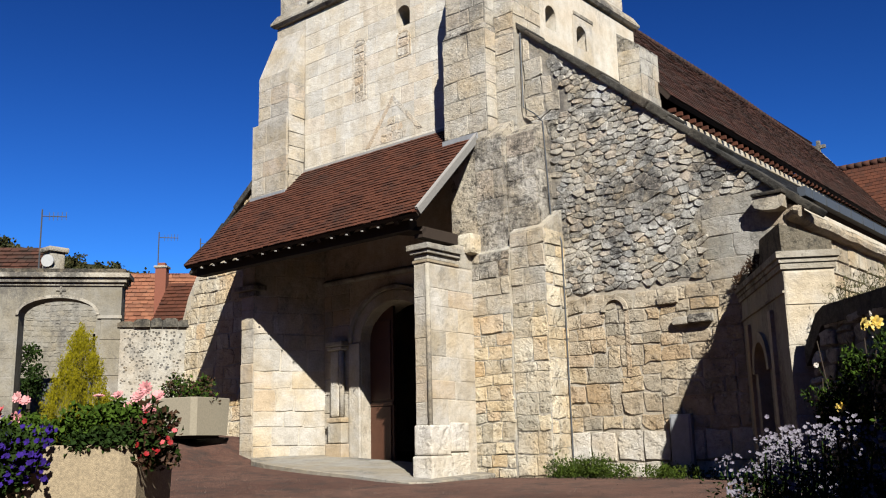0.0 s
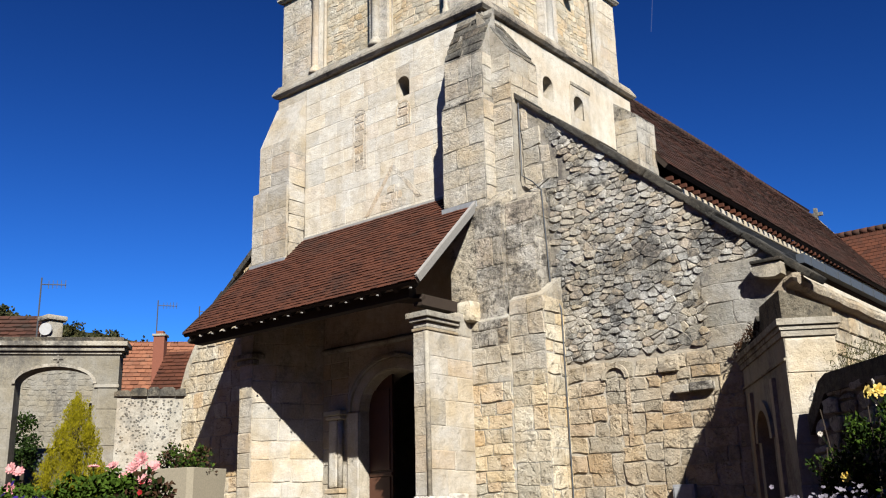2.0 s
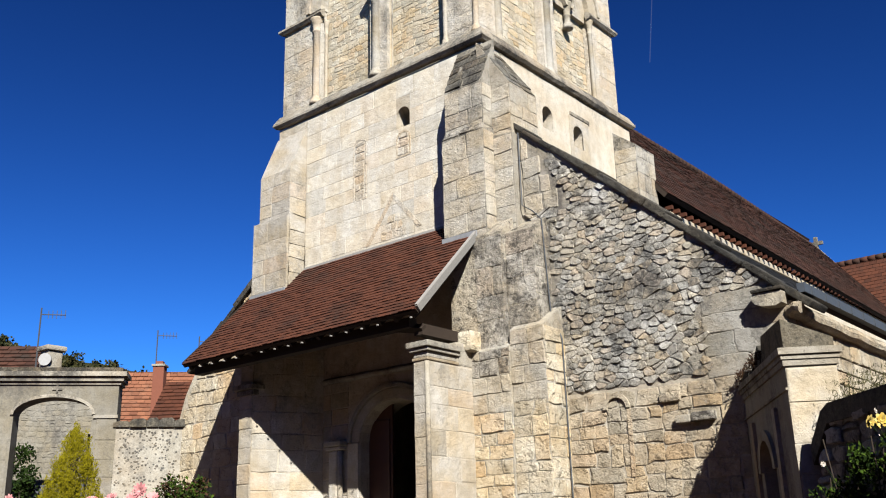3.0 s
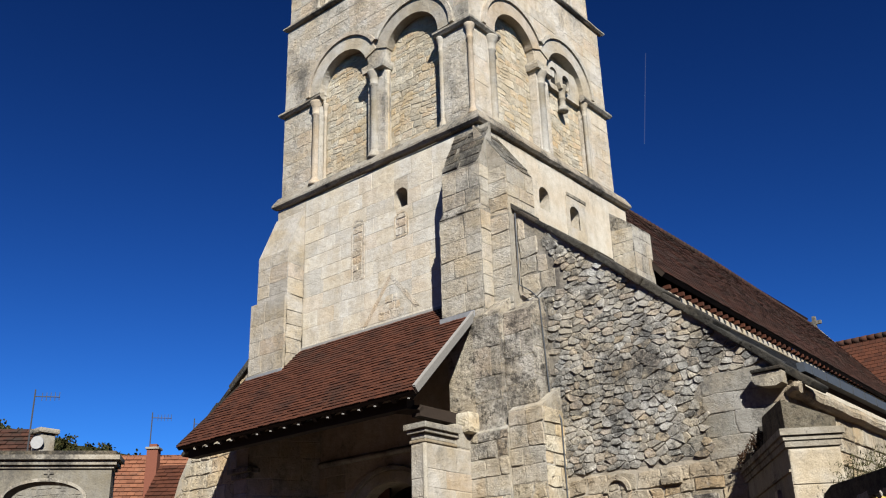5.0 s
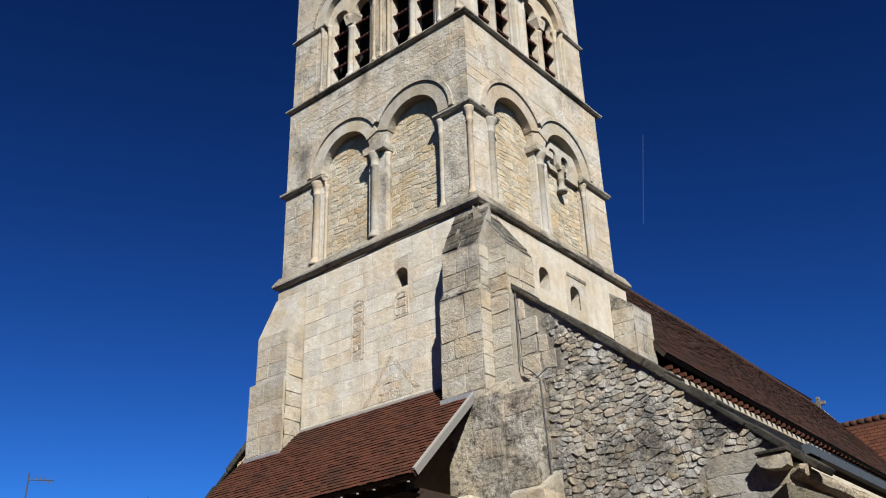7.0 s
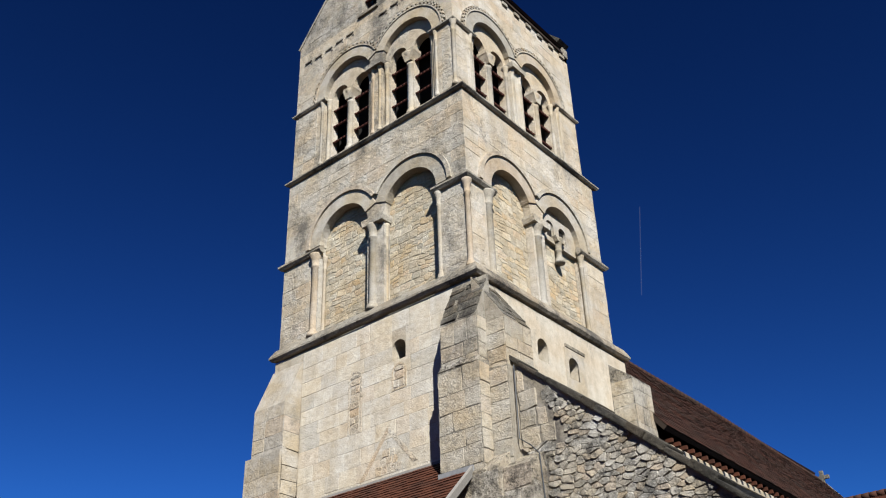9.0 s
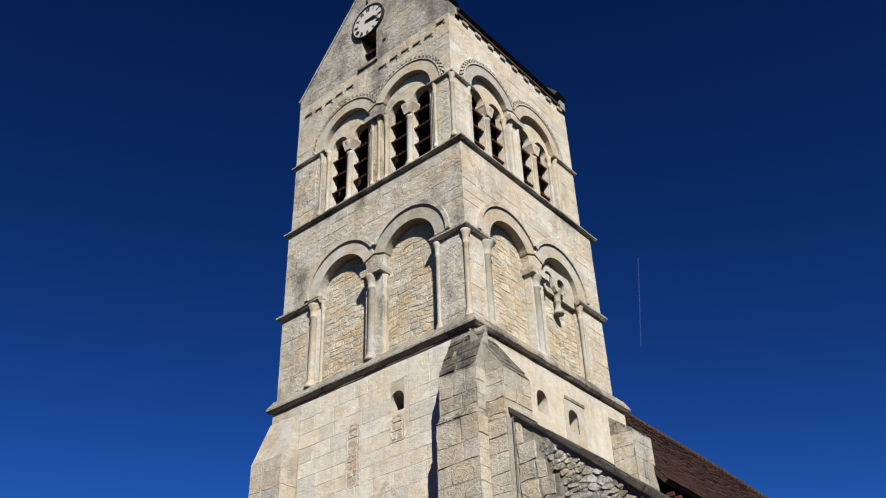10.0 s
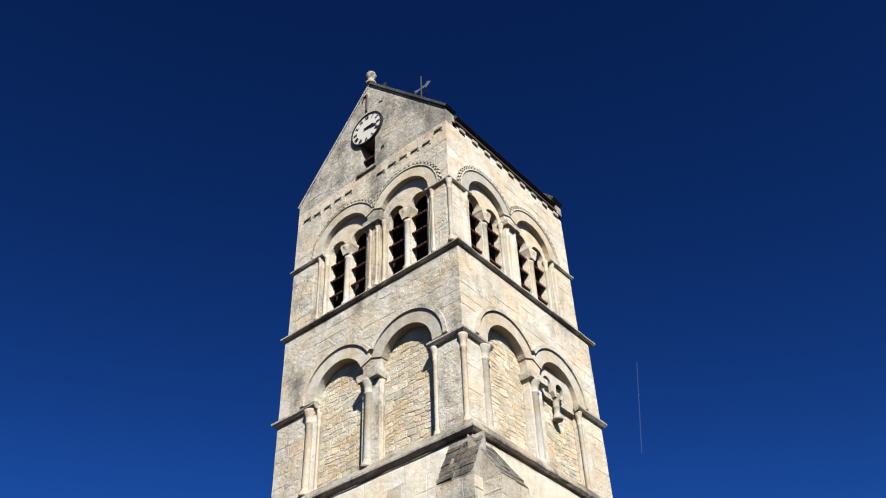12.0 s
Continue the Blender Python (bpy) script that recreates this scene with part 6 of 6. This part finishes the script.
for u, z, r, mt in ((2.45, 2.5, 0.07, YELLOW), (2.2, 2.52, 0.07, YELLOW), (2.33, 2.46, 0.05, YELLOW), (2.3, 2.38, 0.035, CREAMY), (1.55, 1.72, 0.055, YELLOW), (2.75, 2.46, 0.035, CREAMY), (1.1, 2.2, 0.03, CREAMY), (2.35, 2.6, 0.03, CREAMY)):
    blossom("bloom", tuple(hfm @ Vector((u, z, 0.5))), r, 7, mt, rose, rgF, 3)
    part("stem", tube([hfm @ Vector((u, z - 0.35, 0.3)), hfm @ Vector((u, z, 0.49))], 0.004, 5), DEEP, rose)

# pale lilac asters in front
petals = []
aster = thing("lilac_asters", "loose clump of pale lilac asters", "flowers")
pts, heads = [], []
for k in range(84):
    x, ah = rgF.uniform(2.4, 3.9), rgF.uniform(7.4, 9.0)
    hgt = 0.85 + 0.72 * rgF.random() * (1 - abs(x - 2.9) / 2.2)
    g = spot(x, ah, 0.6)
    tip = spot(x + rgF.uniform(-0.15, 0.15), ah - 0.1, hgt)
    part("stem", tube([g, tip], 0.007, 4), DEEP, aster)
    pts += blob(tuple(g.lerp(tip, 0.55)), 0.22, 36, rgF)
    pts += blob(tuple(g.lerp(tip, 0.2)), 0.25, 30, rgF)
    for j in range(rgF.randint(10, 19)):
        heads.append(tip + Vector((rgF.gauss(0, 0.05), rgF.gauss(0, 0.05), rgF.gauss(0, 0.05))))
    petals += blob(tuple(tip - Vector((0, 0, 0.06))), 0.12, 26, rgF)
scatter("foliage", pts, 0.06, DEEP, aster, rgF, 2.6)
scatter("bloom_cluster", petals, 0.02, LILAC, aster, rgF, 1.1)
for h in heads:
    blossom("flower", tuple(h), rgF.uniform(0.012, 0.021), 5, LILAC, aster, rgF, 1)
# dry grass tufts on the garden wall and gateway
tuft = thing("wall_top_weeds", "dry straw-coloured weeds on top of the wall", "weeds", kind="stuff")
pts = [tuple(hfm @ Vector((rgF.uniform(0.2, 2.5), 2.93 + rgF.random() ** 2 * 0.32, -0.2 + rgF.uniform(-0.2, 0.1)))) for k in range(1300)]
scatter("stalks", pts, 0.055, leaf_mat("dry_stalk", (0.1001, 0.08645, 0.0455), (0.0546, 0.0546, 0.02275)), tuft, rgF, 5, 1.2)
pts = []
for k in range(16):
    q = gfm @ Vector((rgF.uniform(0.3, 1.8), rgF.uniform(3.78, 3.92), 0.03 * side))
    pts += blob(tuple(q), 0.08, 18, rgF)
scatter("dead_stalks", pts, 0.08, BRONZE, tuft, rgF, 4, 0.8)


# ---- houses and hill behind ----
def house(name, label, c, yaw, w, d, wall_h, ridge_h, mat, z0):
    """A plain house: walls, pitched tiled roof with ridge along its width."""
    th = thing(name, label, "house")
    m = Matrix.Translation((c[0], c[1], z0)) @ Matrix.Rotation(yaw, 4, "Z")
    bm = boxed(-w / 2, w / 2, -d / 2, d / 2, 0, wall_h)
    bm.transform(m)
    part("walls", bm, RENDER, th)
    r3 = m.to_3x3()
    upv = r3 @ Vector((0, d / 2 + 0.3, ridge_h - wall_h))
    al = r3 @ Vector((1, 0, 0))
    slope_slab(m @ Vector((-w / 2 - 0.2, -d / 2 - 0.3, wall_h)), al, upv, w + 0.4, upv.length, 0.12, mat, th, "roof")
    tile_field(m @ Vector((-w / 2 - 0.2, -d / 2 - 0.3, wall_h + 0.02)), al, upv, w + 0.4, upv.length, 0.34, 0.3, mat, th, seed=5, thick=0.05)
    upb = r3 @ Vector((0, -d / 2 - 0.3, ridge_h - wall_h))
    slope_slab(m @ Vector((-w / 2 - 0.2, d / 2 + 0.3, wall_h)), al, upb, w + 0.4, upb.length, 0.12, mat, th, "roof")
    return th, m


yawc = radians(40)
h1, _ = house("tiled_house", "house with orange clay-tiled roof and brick chimney", (-28.0, 12.2), yawc + radians(8), 7.5, 9.4, 5.0, 10.0, ORANGE_TILE, 0.0)
wing = Matrix.Translation((-26.0, 11.6, 0)) @ Matrix.Rotation(yawc, 4, "Z")
wup = wing.to_3x3() @ Vector((0.0, 4.6, 4.0))
slope_slab(wing @ Vector((-1.2, -5.2, 5.1)), wing.to_3x3() @ Vector((1, 0, 0)), wup, 7.0, wup.length, 0.12, TILE, h1, "wing_roof")
tile_field(wing @ Vector((-1.2, -5.2, 5.12)), wing.to_3x3() @ Vector((1, 0, 0)), wup, 7.0, wup.length, 0.34, 0.3, TILE, h1, seed=6, thick=0.05)
bm = boxed(-1.2, 5.8, -4.8, 0.0, 0, 5.2)
bm.transform(wing)
part("wing_wall", bm, RENDER, h1)
BRICK = plain("red_brick", (0.1202, 0.0429, 0.02574), 0.9, scale=20)
cp = spot(-13.0, 43.0, 0)
bm = boxed(-0.25, 0.25, -0.25, 0.25, 7.5, 9.8, bevel=0.02)
bm.transform(Matrix.Translation((cp.x, cp.y, 0)) @ Matrix.Rotation(yawc, 4, "Z"))
part("chimney", bm, BRICK, h1, "red brick chimney")
bm = boxed(-0.31, 0.31, -0.31, 0.31, 9.8, 9.9, bevel=0.02)
bm.transform(Matrix.Translation((cp.x, cp.y, 0)) @ Matrix.Rotation(yawc, 4, "Z"))
part("chimney_cap", bm, MOULD, h1)
bm = boxed(-0.16, 0.16, -0.16, 0.16, 9.9, 10.05)
bm.transform(Matrix.Translation((cp.x, cp.y, 0)) @ Matrix.Rotation(yawc, 4, "Z"))
part("chimney_pot", bm, BRICK, h1)
house("brown_roofed_house", "long low house with weathered brown tiled roof", (-30.5, 0.0), yawc + radians(6), 12.0, 7.0, 6.4, 9.85, OLD_TILE, 0.0)
fin = thing("stone_chimney", "carved pale stone chimney with satellite dish", "chimney")
fp = spot(-13.85, 33.0, 0)
part("shaft", boxed(fp.x - 0.28, fp.x + 0.28, fp.y - 0.28, fp.y + 0.28, 1.0, 8.5, bevel=0.06), MOULD, fin)
part("cap", boxed(fp.x - 0.38, fp.x + 0.38, fp.y - 0.38, fp.y + 0.38, 8.5, 8.68, bevel=0.06), MOULD, fin)
dish = disc(wall_frame((fp.x + 0.22, fp.y - 0.32, 8.15), RIGHT, -AHEAD), 0, 0.22, 0, 0.06, 20)
part("dish", dish, plain("pale_metal", (0.2145, 0.2145, 0.2061), 0.5), fin)
for r_, a_, z0, z1, ln in ((-14.5, 33.3, 7.5, 10.2, 0.9), (-13.3, 43.3, 8.8, 11.6, 0.9), (-11.4, 43.5, 8.8, 11.3, 1.0)):
    an = thing("television_aerial", "thin metal television aerial on a rooftop", "aerial", "rooftop aerials")
    p = spot(r_, a_, 0)
    part("mast", tube([(p.x, p.y, z0), (p.x, p.y, z1)], 0.03, 6), ZINC, an)
    q = p + RIGHT * ln
    part("boom", tube([(p.x, p.y, z1 - 0.25), (q.x, q.y, z1 - 0.3)], 0.02, 6), ZINC, an)
    for j in range(5):
        e = p.lerp(q, 0.3 + 0.17 * j)
        part("element", tube([(e.x, e.y, z1 - 0.42), (e.x, e.y, z1 - 0.12)], 0.012, 5), ZINC, an)

hill = thing("wooded_hill", "dark autumn-tinted wooded hill behind the village", "hill", kind="stuff")
hillside = bmesh.new()
rows_ = []
for j in range(7):
    ah = 230 + 25 * j
    rows_.append([hillside.verts.new(spot(-260 + 6 * k, ah, (87 - 0.25 * (-260 + 6 * k + 177)) * (j / 6) ** 0.7 * ah / 380 + 2.5 * noise.noise((k * 0.5, j, 0)))) for k in range(58)])
for a, b in zip(rows_, rows_[1:]):
    for k in range(57):
        hillside.faces.new((a[k], a[k + 1], b[k + 1], b[k]))
part("slope", hillside, FOREST, hill)
pts = []
for k in range(420):
    rr = rgF.uniform(-230, 60)
    jj = rgF.uniform(0.82, 1.0)
    ah = 230 + 150 * jj
    z = (87 - 0.25 * (rr + 177)) * jj ** 0.7 * ah / 380
    pts += blob(tuple(spot(rr, ah, z + rgF.uniform(-2, 1.5))), rgF.uniform(2.0, 4.2), 60, rgF)
scatter("tree_crowns", pts, 1.5, FOREST, hill, rgF, 1.3)


# ---- masonry of the upper tower ----
def cut(spans, a, b):
    """Takes the stretch a..b out of a list of stretches."""
    out = []
    for u0, u1 in spans:
        if b <= u0 or a >= u1:
            out.append((u0, u1))
        else:
            if a - u0 > 0.1:
                out.append((u0, a))
            if u1 - b > 0.1:
                out.append((b, u1))
    return out


def arcade_spans(u0, u1, arcs, ring, jamb):
    def spans(a, b):
        free = [(u0, u1)]
        for uc, half, spring in arcs:
            if a < spring + 0.1:
                free = cut(free, uc - half - jamb, uc + half + jamb)
            if b > spring:
                t = max(0.0, a - spring)
                if t < half + ring:
                    w = math.sqrt((half + ring) ** 2 - t * t)
                    free = cut(free, uc - w, uc + w)
        return free
    return spans


rgU = random.Random(41)
for ob in list(tower.children):
    if ob.name.split(".")[0] not in ("arcade_wall", "belfry_wall", "west_gable"):
        continue
    west = ob.dimensions.x > ob.dimensions.y
    if ob.name.startswith("arcade_wall"):
        fm, arcs, rng = (W(ST2[2]), ARC_W, (ST2[0], ST2[1])) if west else (S(ST2[1]), ARC_S, (ST2[2], ST2[3]))
        cells = courses(arcade_spans(rng[0], rng[1], arcs, 0.52, 0.3), 12.35, 17.25, (0.3, 0.4), (0.35, 0.75), rgU)
        stones(fm, cells, FAR_GREY if west else FAR_CREAM, ob, 0.006, joint=0.005, worn=0.02)
    elif ob.name.startswith("belfry_wall"):
        fm, arcs, rng = (W(ST3[2]), BEL_W, (ST3[0], ST3[1])) if west else (S(ST3[1]), BEL_S, (ST3[2], ST3[3]))
        cells = courses(arcade_spans(rng[0], rng[1], arcs, 0.47, 0.28), 17.6, 21.95 if west else 22.2, (0.3, 0.4), (0.35, 0.75), rgU)
        stones(fm, cells, FAR_GREY if west else FAR_CREAM, ob, 0.006, joint=0.005, worn=0.02)
    else:
        def gable_spans(a, b):
            t = (b - 22.65) / (AP[1] - 22.65)
            l, r = ST3[0] + t * (AP[0] - ST3[0]) + 0.1, ST3[1] + t * (AP[0] - ST3[1]) - 0.1
            free = [(l, r)] if r - l > 0.2 else []
            if b > 22.3 and a < 24.95:
                free = cut(free, -4.22 if b > 23.5 else -3.97, -2.88 if b > 23.5 else -3.12)
            return free
        stones(W(ST3[2]), courses(gable_spans, 22.65, 26.2, (0.26, 0.36), (0.3, 0.6), rgU), GABLE_STONE, ob, 0.005, joint=0.005, worn=0.03)


# two blocked slits and the scar of an older, lower roof on the west wall
SCAR = stone_mat("patched_limestone", (0.345, 0.322, 0.275), (0.33, 0.28, 0.21), (0.16, 0.145, 0.12), 0.34, 0.6, pits=0.5, relief=0.04, erode=0.3)
for uc, half, base, spring in ((-3.66, 0.17, 9.1, 10.42), (-2.29, 0.17, 9.78, 10.2)):
    part("blocked_slit", slab(W(0), arch_ring(uc, half + 0.05, base, spring), [arch_ring(uc, half, base + 0.05, spring)], -0.01, 0.010), SCAR, west_wall)
    rubble(W(0), courses(lambda a, b: [(uc - half + 0.01, uc + half - 0.01)], base + 0.06, spring + 0.12, (0.14, 0.24), (0.16, 0.34), rgU), SCAR, west_wall, rgU, 0.014, amp=0.03, joint=0.012, name="blocking_stone")
APEX_U, APEX_V = -2.62, 9.02
for s_, foot_u, foot_v in ((-1, -3.35, 7.93), (1, -1.92, 8.05)):
    ring = [(foot_u, foot_v), (APEX_U, APEX_V - 0.16), (APEX_U, APEX_V), (foot_u + s_ * 0.14, foot_v)]
    part("roof_scar", slab(W(0), ring, [], -0.01, 0.009), SCAR, west_wall)


def scar_spans(a, b):
    w = 0.62 * (APEX_V - 0.2 - b) / 1.1
    return [(APEX_U - w, APEX_U + w)] if w > 0.12 else []


rubble(W(0), courses(scar_spans, 7.95, 8.8, (0.13, 0.2), (0.16, 0.34), rgU), SCAR, west_wall, rgU, 0.012, amp=0.03, joint=0.008, name="blocking_stone")

# loose grit and leaf litter on the forecourt
litter = thing("forecourt_grit", "brown grit and leaf litter on the forecourt", "grit", kind="stuff")
pts = []
for k in range(1700):
    x, y = rgU.uniform(-8, 6.5), rgU.uniform(-9.5, -0.9)
    if -4.9 < x < 0.5 and y > -2.6:
        continue
    pts.append((x, y, ground_z(x, y) + 0.012))
scatter("grit", pts, 0.02, plain("brown_grit", (0.065, 0.04875, 0.0377), 0.95), litter, rgU, 1.3, 0.0)
scatter("grit", [(x, y, ground_z(x, y) + 0.01) for x, y in ((rgU.uniform(-1.0, 5.2), -0.78 - abs(rgU.gauss(0, 0.22))) for k in range(900))], 0.03, TWIG, litter, rgU, 1.8, 0.0)

# faint vapour trail high in the sky
VAPOUR = Mat("thin_vapour", 1.0)
VAPOUR.b.inputs["Base Color"].default_value = (0.6, 0.62, 0.65, 1)
VAPOUR.b.inputs["Alpha"].default_value = 0.011
trail = thing("vapour_trail", "faint thin white vapour trail in the clear sky", "vapour trail", kind="structure")
part("streak", tube([spot(227, 900, 490), spot(241, 900, 605)], 0.6, 8), VAPOUR.m, trail)
